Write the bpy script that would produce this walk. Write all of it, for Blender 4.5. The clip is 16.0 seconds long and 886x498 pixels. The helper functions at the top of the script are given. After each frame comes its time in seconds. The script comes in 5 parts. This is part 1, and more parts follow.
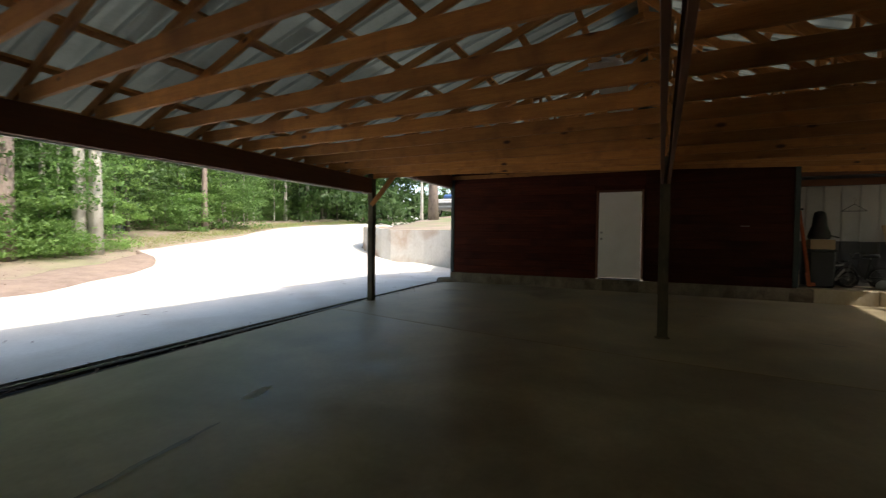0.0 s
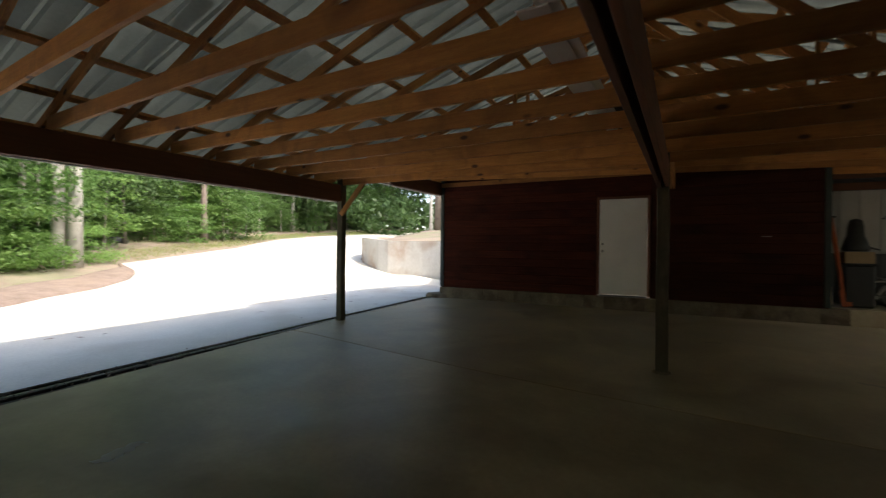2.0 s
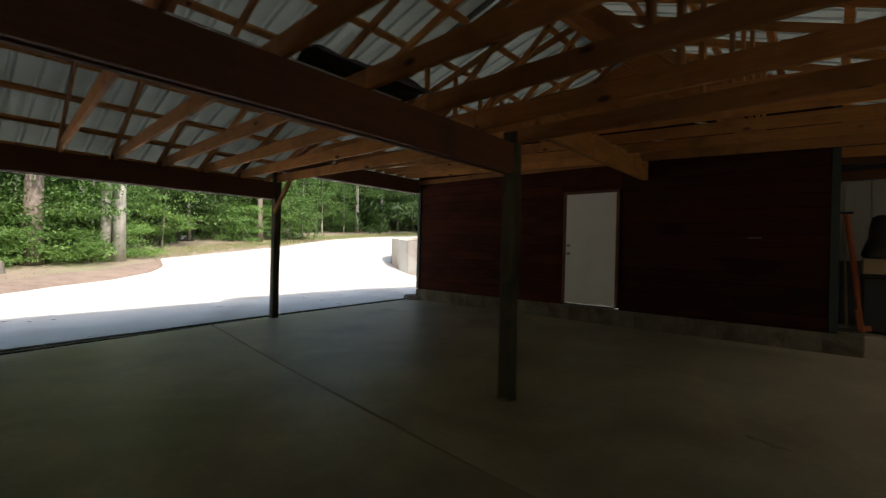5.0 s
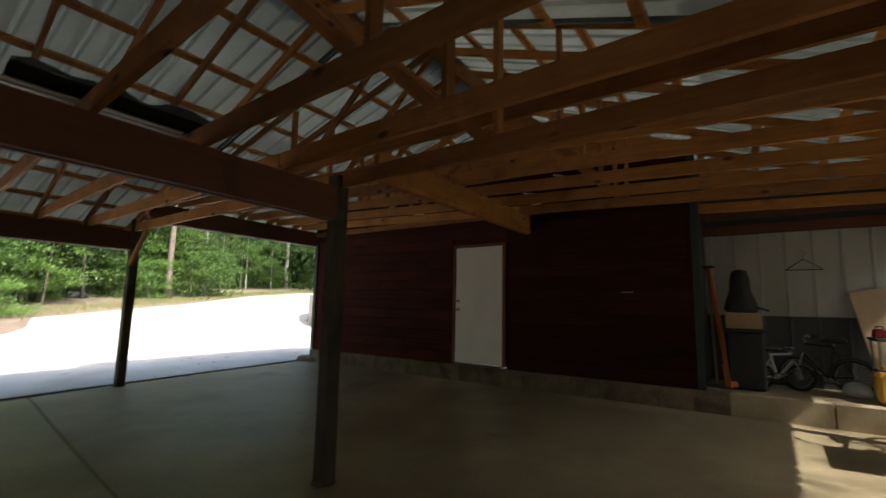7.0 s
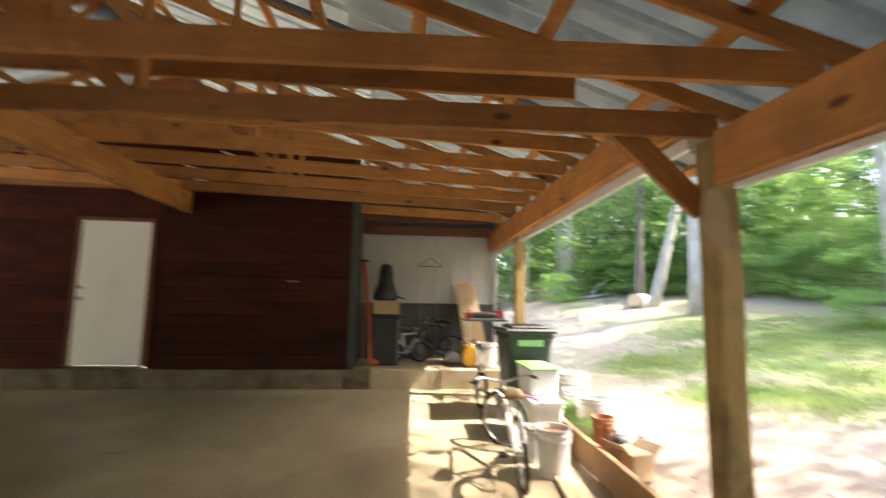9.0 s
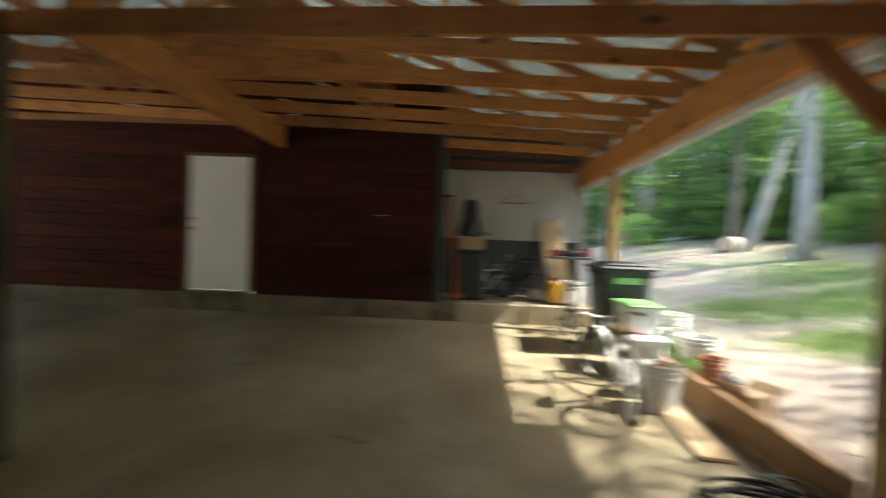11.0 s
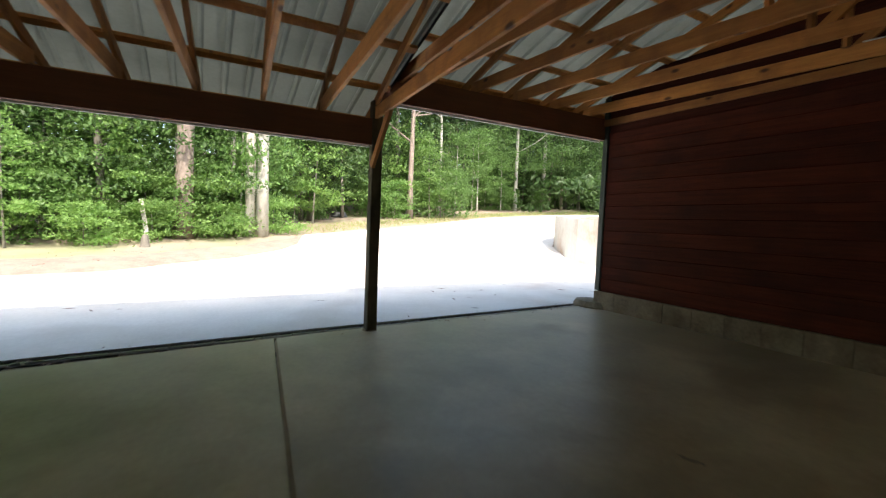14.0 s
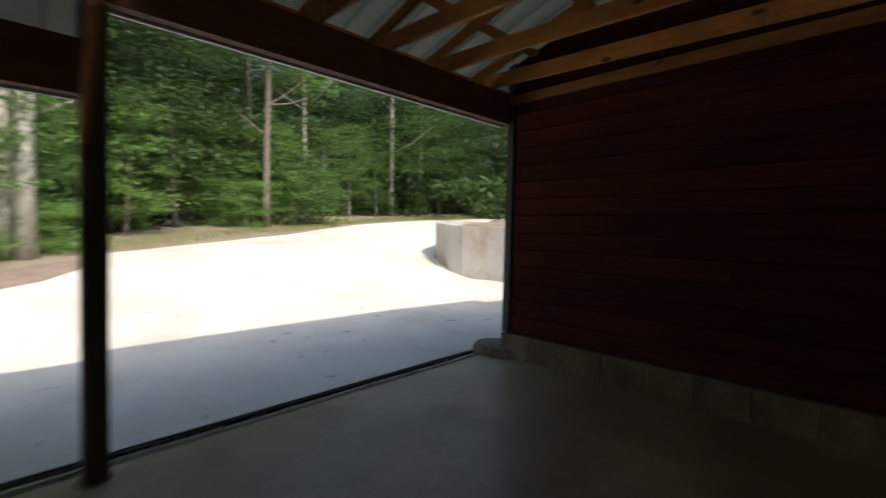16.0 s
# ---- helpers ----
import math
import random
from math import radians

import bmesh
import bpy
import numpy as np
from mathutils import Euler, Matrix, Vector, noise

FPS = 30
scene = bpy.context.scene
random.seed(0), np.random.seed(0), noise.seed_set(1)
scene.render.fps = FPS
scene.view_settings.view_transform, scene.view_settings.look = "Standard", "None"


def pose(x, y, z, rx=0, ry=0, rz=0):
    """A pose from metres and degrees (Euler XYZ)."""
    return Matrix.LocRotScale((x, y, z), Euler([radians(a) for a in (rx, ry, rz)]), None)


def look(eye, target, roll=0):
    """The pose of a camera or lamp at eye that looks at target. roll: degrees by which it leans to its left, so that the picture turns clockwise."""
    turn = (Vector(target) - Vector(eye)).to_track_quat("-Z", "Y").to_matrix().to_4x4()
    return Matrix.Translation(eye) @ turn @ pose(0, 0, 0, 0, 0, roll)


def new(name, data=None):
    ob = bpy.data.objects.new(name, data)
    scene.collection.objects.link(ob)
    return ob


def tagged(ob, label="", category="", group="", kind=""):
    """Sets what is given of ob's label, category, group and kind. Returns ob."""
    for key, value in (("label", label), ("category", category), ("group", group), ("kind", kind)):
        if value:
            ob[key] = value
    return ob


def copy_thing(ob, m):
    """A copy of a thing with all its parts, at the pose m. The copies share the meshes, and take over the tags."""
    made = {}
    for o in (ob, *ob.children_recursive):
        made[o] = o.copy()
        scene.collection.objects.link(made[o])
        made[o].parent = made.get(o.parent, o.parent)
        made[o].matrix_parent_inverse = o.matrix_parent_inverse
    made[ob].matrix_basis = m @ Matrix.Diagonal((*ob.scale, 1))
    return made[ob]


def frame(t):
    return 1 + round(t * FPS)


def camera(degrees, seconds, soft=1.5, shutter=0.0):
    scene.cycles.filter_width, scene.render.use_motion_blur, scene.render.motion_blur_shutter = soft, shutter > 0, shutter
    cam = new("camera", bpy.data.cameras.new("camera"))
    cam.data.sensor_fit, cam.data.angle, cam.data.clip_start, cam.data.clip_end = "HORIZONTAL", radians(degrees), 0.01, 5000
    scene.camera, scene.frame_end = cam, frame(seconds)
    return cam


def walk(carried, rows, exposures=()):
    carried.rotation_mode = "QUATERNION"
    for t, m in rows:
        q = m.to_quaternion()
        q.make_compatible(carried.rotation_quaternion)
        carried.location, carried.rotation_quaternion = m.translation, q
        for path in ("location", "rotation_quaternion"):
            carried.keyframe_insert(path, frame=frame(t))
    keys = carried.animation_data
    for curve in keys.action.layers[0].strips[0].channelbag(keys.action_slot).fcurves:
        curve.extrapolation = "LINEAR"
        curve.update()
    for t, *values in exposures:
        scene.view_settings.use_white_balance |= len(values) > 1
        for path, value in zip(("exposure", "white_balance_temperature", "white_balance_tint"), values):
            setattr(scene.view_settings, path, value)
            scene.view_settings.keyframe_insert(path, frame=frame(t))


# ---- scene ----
cam = camera(89.8, 16.0, soft=1.2, shutter=0.8)
PATH = [
    (0, (0.68, 0.034, 1.291), (-0.2, 1.83, 1.244), 0.7),
    (0.5, (0.725, 0.283, 1.312), (-0.098, 2.106, 1.284), 0.8),
    (1, (0.744, 0.584, 1.305), (-0.063, 2.414, 1.284), 0.8),
    (1.5, (0.752, 0.928, 1.314), (-0.034, 2.767, 1.297), 0.6),
    (2, (0.956, 1.238, 1.352), (-0.002, 2.994, 1.349), 0.6),
    (2.5, (1.243, 1.639, 1.37), (0.198, 3.344, 1.37), 0.8),
    (3, (1.573, 1.956, 1.343), (0.423, 3.592, 1.35), 0.8),
    (5.5, (3.333, 3.706, 1.35), (2.02, 5.215, 1.35), 1.5),
    (6, (3.481, 3.985, 1.344), (2.198, 5.52, 1.345), 1.5),
    (6.5, (3.558, 4.256, 1.351), (2.373, 5.866, 1.423), 1.6),
    (7, (3.701, 4.438, 1.36), (2.576, 6.071, 1.62), 1.2),
    (7.5, (3.851, 4.478, 1.385), (2.884, 6.207, 1.658), 1.3),
    (8, (3.932, 4.523, 1.392), (3.318, 6.406, 1.669), 1.3),
    (8.5, (3.839, 4.525, 1.42), (3.61, 6.491, 1.704), 1.1),
    (9.4, (3.79, 4.54, 1.395), (4.25, 6.486, 1.54), 1.4),
    (10.2, (3.73, 4.59, 1.37), (4.33, 6.498, 1.38), 1.9),
    (10.8, (3.641, 4.63, 1.353), (3.845, 6.619, 1.311), 2.2),
    (11, (3.45, 4.618, 1.317), (3.374, 6.616, 1.271), 2.2),
    (11.5, (3.199, 4.905, 1.297), (2.361, 6.719, 1.214), 2.5),
    (12, (2.676, 5.195, 1.311), (1.349, 6.688, 1.199), 2.6),
    (12.5, (2.083, 5.273, 1.301), (0.532, 6.53, 1.181), 2.8),
    (13, (1.488, 5.42, 1.305), (-0.207, 6.474, 1.179), 2.6),
    (13.5, (0.924, 5.562, 1.283), (-0.823, 6.528, 1.164), 2.7),
    (14, (0.391, 5.752, 1.305), (-1.361, 6.712, 1.195), 2.4),
    (14.5, (-0.102, 6.018, 1.355), (-1.841, 7.0, 1.244), 2.2),
    (15, (-0.595, 6.343, 1.362), (-2.303, 7.379, 1.262), 2.0),
    (15.5, (-1.018, 6.776, 1.399), (-2.631, 7.955, 1.308), 1.8),
    (16, (-1.45, 7.205, 1.49), (-2.879, 8.602, 1.413), 1.4),
]
EXPOSURES = [(0.0, 1.91, 6950, 10), (2.5, 1.91, 6950, 10), (3.2, 1.81, 6950, 10), (5.5, 1.66, 6950, 10), (6.5, 1.91, 6950, 10), (7.0, 1.98, 6950, 10), (7.5, 2.35, 7150, 14), (8.0, 3.05, 7150, 14), (8.5, 4.08, 7150, 14), (9.5, 3.65, 7150, 14), (11.0, 3.22, 6600, 5), (11.5, 3.35, 6600, 5), (12.0, 3.7, 7150, 18), (12.5, 3.75, 7150, 18), (13.0, 3.45, 7150, 18), (13.5, 3.08, 6950, 10), (14.0, 2.55, 6950, 10), (14.5, 2.15, 6950, 10), (15.0, 1.9, 6950, 10), (16.0, 1.2, 6950, 10)]   # seconds, stops, kelvin, tint
walk(cam, [(t, look(eye, target, roll)) for t, eye, target, roll in PATH], EXPOSURES)

# ---- light ----
SUN_EL, SUN_AZ = 50.0, -8.0          # height above the horizon, turn from +x towards +y, degrees
world = bpy.data.worlds.new("world")
scene.world = world
world.use_nodes = True
wn = world.node_tree
wn.nodes.clear()
sky = wn.nodes.new("ShaderNodeTexSky")
sky.sky_type = "NISHITA"
sky.sun_disc = False
sky.air_density, sky.dust_density, sky.ozone_density = 1.0, 2.0, 0.6   # a hazy white summer sky
sky.sun_elevation = radians(SUN_EL)
sky.sun_rotation = radians(90 - SUN_AZ)
bg = wn.nodes.new("ShaderNodeBackground")
bg.inputs["Strength"].default_value = 0.15
wo = wn.nodes.new("ShaderNodeOutputWorld")
wn.links.new(sky.outputs[0], bg.inputs["Color"])
wn.links.new(bg.outputs[0], wo.inputs["Surface"])
sun = new("sun", bpy.data.lights.new("sun", "SUN"))
sun.data.energy, sun.data.angle, sun.data.color = 1.75, radians(0.6), (1.0, 0.965, 0.91)
sv = Vector((math.cos(radians(SUN_EL)) * math.cos(radians(SUN_AZ)), math.cos(radians(SUN_EL)) * math.sin(radians(SUN_AZ)), math.sin(radians(SUN_EL))))
sun.matrix_world = look(sv * 60, (0, 0, 0))


# ---- materials ----
def material(name, base, dark, scale=(1, 1, 1), size=4.0, rough=0.7, bump=0.15, fine=40.0, metal=0.0, vary=0.12, stain=None, stain_size=0.7, stain_amount=0.5, coords="Object", translucent=0.0, fine_mix=0.35, clear=0.0, spread=0.18, rough_vary=0.0, knots=None):
    """Two scales of noise between a base and a darker colour, fine relief, a shade that differs from object to object, and patches of a stain colour."""
    m = bpy.data.materials.new(name)
    m.use_nodes = True
    nt = m.node_tree
    n, l = nt.nodes, nt.links
    p = n["Principled BSDF"]
    tc, mp = n.new("ShaderNodeTexCoord"), n.new("ShaderNodeMapping")
    mp.inputs["Scale"].default_value = scale
    info = n.new("ShaderNodeObjectInfo")
    shift = n.new("ShaderNodeVectorMath")
    shift.operation = "SCALE"
    shift.inputs[0].default_value = (37.0, 19.0, 53.0)
    l.new(info.outputs["Random"], shift.inputs["Scale"])
    add = n.new("ShaderNodeVectorMath")
    l.new(tc.outputs[coords], add.inputs[0])
    l.new(shift.outputs[0], add.inputs[1])
    l.new(add.outputs[0], mp.inputs["Vector"])
    a, b = n.new("ShaderNodeTexNoise"), n.new("ShaderNodeTexNoise")
    a.inputs["Scale"].default_value, a.inputs["Detail"].default_value, a.inputs["Roughness"].default_value = size, 6, 0.62
    b.inputs["Scale"].default_value, b.inputs["Detail"].default_value = fine, 3
    l.new(mp.outputs[0], a.inputs["Vector"])
    l.new(mp.outputs[0], b.inputs["Vector"])
    ramp = n.new("ShaderNodeValToRGB")
    ramp.color_ramp.elements[0].position, ramp.color_ramp.elements[1].position = 0.5 - spread, 0.5 + spread
    ramp.color_ramp.elements[0].color, ramp.color_ramp.elements[1].color = (*dark, 1), (*base, 1)
    mixf = n.new("ShaderNodeMix")
    mixf.inputs["Factor"].default_value = fine_mix
    l.new(a.outputs["Fac"], mixf.inputs["A"])
    l.new(b.outputs["Fac"], mixf.inputs["B"])
    l.new(mixf.outputs[0], ramp.inputs["Fac"])
    colour = ramp.outputs["Color"]
    if stain:
        s = n.new("ShaderNodeTexNoise")
        s.inputs["Scale"].default_value, s.inputs["Detail"].default_value, s.inputs["Distortion"].default_value = stain_size, 5, 0.6
        l.new(add.outputs[0], s.inputs["Vector"])
        r2 = n.new("ShaderNodeValToRGB")
        r2.color_ramp.elements[0].position, r2.color_ramp.elements[1].position = 0.48, 0.72
        r2.color_ramp.elements[0].color, r2.color_ramp.elements[1].color = (0, 0, 0, 1), (stain_amount,) * 3 + (1,)
        l.new(s.outputs["Fac"], r2.inputs["Fac"])
        mx = n.new("ShaderNodeMix")
        mx.data_type = "RGBA"
        l.new(r2.outputs["Color"], mx.inputs["Factor"])
        l.new(colour, mx.inputs["A"])
        mx.inputs["B"].default_value = (*stain, 1)
        colour = mx.outputs["Result"]
    if knots:
        km = n.new("ShaderNodeMapping")
        km.inputs["Scale"].default_value = (2.3, 5.0, 5.0)
        l.new(add.outputs[0], km.inputs["Vector"])
        vo = n.new("ShaderNodeTexVoronoi")
        vo.inputs["Scale"].default_value = 1.0
        l.new(km.outputs[0], vo.inputs["Vector"])
        kr = n.new("ShaderNodeMapRange")
        kr.inputs["From Min"].default_value, kr.inputs["From Max"].default_value = 0.07, 0.15
        kr.inputs["To Min"].default_value, kr.inputs["To Max"].default_value = 0.9, 0.0
        l.new(vo.outputs["Distance"], kr.inputs["Value"])
        kx = n.new("ShaderNodeMix")
        kx.data_type = "RGBA"
        l.new(kr.outputs[0], kx.inputs["Factor"])
        l.new(colour, kx.inputs["A"])
        kx.inputs["B"].default_value = (*knots, 1)
        colour = kx.outputs["Result"]
    hsv = n.new("ShaderNodeHueSaturation")
    rng = n.new("ShaderNodeMapRange")
    rng.inputs["To Min"].default_value, rng.inputs["To Max"].default_value = 1 - vary, 1 + vary
    l.new(info.outputs["Random"], rng.inputs["Value"])
    l.new(rng.outputs[0], hsv.inputs["Value"])
    l.new(colour, hsv.inputs["Color"])
    l.new(hsv.outputs[0], p.inputs["Base Color"])
    p.inputs["Roughness"].default_value, p.inputs["Metallic"].default_value = rough, metal
    p.inputs["Coat Weight"].default_value = clear
    if rough_vary:
        rr = n.new("ShaderNodeMapRange")
        rr.inputs["From Min"].default_value, rr.inputs["From Max"].default_value = 0.35, 0.65
        rr.inputs["To Min"].default_value, rr.inputs["To Max"].default_value = rough - rough_vary, rough + rough_vary
        l.new(a.outputs["Fac"], rr.inputs["Value"])
        l.new(rr.outputs[0], p.inputs["Roughness"])
    if bump:
        bu = n.new("ShaderNodeBump")
        bu.inputs["Strength"].default_value, bu.inputs["Distance"].default_value = bump, 0.01
        l.new(mixf.outputs[0], bu.inputs["Height"])
        l.new(bu.outputs[0], p.inputs["Normal"])
    if translucent:
        tr, ms = n.new("ShaderNodeBsdfTranslucent"), n.new("ShaderNodeMixShader")
        ms.inputs[0].default_value = translucent
        l.new(hsv.outputs[0], tr.inputs["Color"])
        l.new(p.outputs[0], ms.inputs[1])
        l.new(tr.outputs[0], ms.inputs[2])
        l.new(ms.outputs[0], n["Material Output"].inputs["Surface"])
    return m


M_PINE = material("pine_lumber", (0.56, 0.248, 0.06), (0.36, 0.138, 0.032), (0.7, 9, 9), 3.0, 0.75, 0.15, 30, vary=0.3, stain=(0.17, 0.065, 0.022), stain_size=3.0, stain_amount=0.55, knots=(0.05, 0.018, 0.008))
M_BEAM = material("dark_beam", (0.19, 0.072, 0.032), (0.12, 0.044, 0.021), (0.6, 8, 8), 3.0, 0.7, 0.1, 30, vary=0.12, stain=(0.07, 0.03, 0.018), stain_size=1.8)
M_POST = material("weathered_post", (0.115, 0.095, 0.055), (0.05, 0.042, 0.025), (5, 5, 0.9), 2.4, 0.85, 0.3, 24, vary=0.1, stain=(0.03, 0.026, 0.014), stain_size=2.6, stain_amount=0.85)
M_POST2 = material("fresh_post", (0.46, 0.315, 0.13), (0.29, 0.185, 0.068), (8, 8, 0.7), 2.4, 0.85, 0.3, 24, vary=0.1, stain=(0.09, 0.06, 0.026), stain_size=3.5, stain_amount=0.8)
M_RED = material("red_siding", (0.092, 0.0185, 0.0085), (0.038, 0.0075, 0.0042), (0.45, 9, 9), 3.0, 0.85, 0.25, 26, vary=0.22, stain=(0.02, 0.007, 0.005), stain_size=1.1, stain_amount=0.75)
# the siding colours again, darker and slightly browner, for boards right of the door
M_RED_DARK = material("darker_siding", (0.064, 0.0155, 0.0075), (0.028, 0.0075, 0.0042), (0.45, 9, 9), 3.0, 0.85, 0.25, 26, vary=0.2, stain=(0.014, 0.006, 0.004), stain_size=1.1, stain_amount=0.7)
M_RED_DARK.node_tree.nodes["Principled BSDF"].inputs["Specular IOR Level"].default_value = 0.2
M_RED.node_tree.nodes["Principled BSDF"].inputs["Specular IOR Level"].default_value = 0.2
M_CONC = material("garage_concrete", (0.45, 0.375, 0.245), (0.21, 0.167, 0.1), (1, 1, 1), 0.9, 0.42, 0.05, 20, vary=0.03, stain=(0.12, 0.092, 0.054), stain_size=0.6, stain_amount=0.7, fine_mix=0.15, spread=0.19, rough_vary=0.08)
M_STEP = material("stained_step", (0.42, 0.36, 0.25), (0.30, 0.245, 0.155), (1, 1, 0.4), 1.8, 0.7, 0.1, 30, vary=0.04, stain=(0.2, 0.12, 0.05), stain_size=1.6, stain_amount=0.8)
M_JOINT = material("joint_dirt", (0.33, 0.255, 0.16), (0.22, 0.165, 0.1), (1, 1, 1), 5, 0.9, 0.2, 40)
M_DRIVE = material("driveway_concrete", (0.70, 0.67, 0.60), (0.54, 0.51, 0.45), (1, 1, 1), 0.7, 0.8, 0.08, 26, vary=0.02, stain=(0.44, 0.37, 0.29), stain_size=0.45, stain_amount=0.6)
M_OIL = material("oil_stain", (0.17, 0.14, 0.1), (0.11, 0.09, 0.065), (1, 1, 1), 5, 0.4, 0.02, 30)
M_CHALK = material("chalky_patch", (0.5, 0.49, 0.46), (0.42, 0.41, 0.37), (1, 1, 1), 5, 0.7, 0.02, 30)
M_STEM = material("block_stem", (0.25, 0.20, 0.135), (0.11, 0.084, 0.052), (1, 1, 1), 3.0, 0.9, 0.3, 30, vary=0.1, stain=(0.06, 0.042, 0.022), stain_size=2.2, stain_amount=0.85)
M_RETAIN = material("retaining_concrete", (0.62, 0.59, 0.54), (0.43, 0.40, 0.35), (1, 1, 0.3), 1.3, 0.85, 0.2, 30, vary=0.03, stain=(0.33, 0.19, 0.1), stain_size=0.8, stain_amount=0.85)
M_METAL = material("galvanised_roofing", (0.285, 0.295, 0.262), (0.215, 0.225, 0.2), (1, 1, 1), 1.4, 0.6, 0.03, 30, metal=0.1, vary=0.06, stain=(0.12, 0.12, 0.105), stain_size=1.0, stain_amount=0.4)
M_WHITEM = material("white_wall_metal", (0.54, 0.54, 0.52), (0.44, 0.44, 0.42), (1, 1, 1), 2.0, 0.5, 0.03, 30, vary=0.04, stain=(0.36, 0.35, 0.32), stain_size=1.4, stain_amount=0.4)
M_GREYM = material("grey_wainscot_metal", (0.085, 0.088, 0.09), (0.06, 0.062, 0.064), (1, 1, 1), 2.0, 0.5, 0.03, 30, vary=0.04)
M_WHITE = material("white_trim", (0.80, 0.79, 0.76), (0.70, 0.69, 0.66), (1, 1, 1), 3.0, 0.5, 0.03, 30, vary=0.03)
M_DOOR = material("white_door", (0.80, 0.78, 0.72), (0.73, 0.71, 0.65), (1, 1, 1), 1.6, 0.45, 0.02, 30, vary=0.01, stain=(0.6, 0.57, 0.5), stain_size=1.2, stain_amount=0.3)
M_STEEL = material("worn_steel", (0.45, 0.44, 0.42), (0.3, 0.29, 0.27), (1, 1, 1), 8, 0.35, 0.04, 60, metal=0.9)
M_BLACK = material("black_plastic", (0.025, 0.026, 0.026), (0.014, 0.015, 0.015), (1, 1, 1), 6, 0.5, 0.05, 60)
M_RUBBER = material("black_rubber", (0.03, 0.029, 0.028), (0.017, 0.016, 0.016), (1, 1, 1), 6, 0.8, 0.1, 60)
M_GAP = material("drain_dark", (0.035, 0.03, 0.022), (0.015, 0.013, 0.01), (1, 1, 1), 6, 0.9, 0.3, 40)
M_BINGREEN = material("dark_green_bin", (0.035, 0.052, 0.045), (0.022, 0.034, 0.03), (1, 1, 1), 5, 0.5, 0.05, 60)
M_LIME = material("lime_plastic", (0.22, 0.52, 0.16), (0.17, 0.42, 0.12), (1, 1, 1), 5, 0.45, 0.03, 60)
M_PALEGREEN = material("faded_green_label", (0.36, 0.62, 0.34), (0.24, 0.5, 0.22), (1, 6, 6), 9, 0.5, 0.03, 60)
M_CLEAR = material("milky_plastic", (0.62, 0.66, 0.66), (0.5, 0.54, 0.54), (1, 1, 1), 4, 0.35, 0.03, 60)
M_PAIL = material("white_pail", (0.72, 0.71, 0.68), (0.58, 0.57, 0.53), (1, 1, 1), 4, 0.45, 0.05, 50, stain=(0.4, 0.34, 0.26), stain_size=3.0)
M_TERRA = material("terracotta", (0.36, 0.15, 0.08), (0.24, 0.09, 0.05), (1, 1, 1), 5, 0.85, 0.2, 50)
M_SOIL = material("potting_soil", (0.30, 0.16, 0.075), (0.18, 0.09, 0.04), (1, 1, 1), 9, 0.95, 0.5, 70)
M_CARD = material("cardboard", (0.46, 0.33, 0.2), (0.37, 0.26, 0.15), (1, 1, 1), 3, 0.85, 0.06, 50)
M_PLY = material("plywood", (0.58, 0.42, 0.26), (0.47, 0.33, 0.19), (5, 5, 0.8), 2.5, 0.7, 0.08, 30)
M_ORANGE = material("orange_paint", (0.55, 0.14, 0.05), (0.42, 0.1, 0.04), (1, 1, 1), 5, 0.55, 0.08, 40)
M_YELLOW = material("yellow_jug", (0.70, 0.38, 0.04), (0.6, 0.31, 0.03), (1, 1, 1), 5, 0.4, 0.03, 40)
M_REDP = material("red_plastic", (0.33, 0.025, 0.025), (0.22, 0.015, 0.015), (1, 1, 1), 5, 0.5, 0.03, 40)
M_TAN = material("tan_saddle", (0.34, 0.25, 0.12), (0.25, 0.18, 0.085), (1, 1, 1), 7, 0.6, 0.1, 50)
M_SILVER = material("silver_paint", (0.62, 0.6, 0.56), (0.5, 0.48, 0.45), (1, 1, 1), 6, 0.35, 0.03, 50, metal=0.3)
M_PINK = material("pink_plastic", (0.6, 0.16, 0.4), (0.5, 0.12, 0.33), (1, 1, 1), 6, 0.4, 0.03, 50)
M_BLUE = material("blue_paint", (0.10, 0.2, 0.42), (0.07, 0.15, 0.33), (1, 1, 1), 2, 0.3, 0.02, 50, clear=0.5)
M_GLASS = material("dark_glass", (0.05, 0.06, 0.065), (0.03, 0.035, 0.04), (1, 1, 1), 2, 0.08, 0.0, 50)
M_TIMBER = material("landscape_timber", (0.34, 0.20, 0.1), (0.22, 0.125, 0.06), (8, 0.7, 8), 2.6, 0.85, 0.3, 26, vary=0.15, stain=(0.1, 0.06, 0.035), stain_size=1.6)
M_BARK = material("pale_bark", (0.54, 0.51, 0.46), (0.33, 0.305, 0.26), (3, 3, 1.0), 2.2, 0.9, 0.5, 14, vary=0.15, stain=(0.17, 0.155, 0.12), stain_size=1.2)
M_PINEBARK = material("pine_bark", (0.30, 0.24, 0.2), (0.13, 0.1, 0.083), (5, 5, 1.6), 2.6, 0.95, 0.9, 9, vary=0.12)
M_DARKBARK = material("grey_bark", (0.22, 0.20, 0.165), (0.12, 0.105, 0.085), (4, 4, 1.0), 2.2, 0.9, 0.5, 14, vary=0.25)
M_GROUND = material("woodland_ground", (0.33, 0.262, 0.2), (0.21, 0.16, 0.12), (1, 1, 1), 1.1, 0.95, 0.5, 18, vary=0, stain=(0.15, 0.21, 0.07), stain_size=0.3, stain_amount=0.85)
M_MULCH = material("pine_straw", (0.30, 0.225, 0.18), (0.17, 0.12, 0.092), (1, 1, 1), 3.0, 0.95, 0.7, 26, vary=0.02, stain=(0.33, 0.24, 0.18), stain_size=0.9)
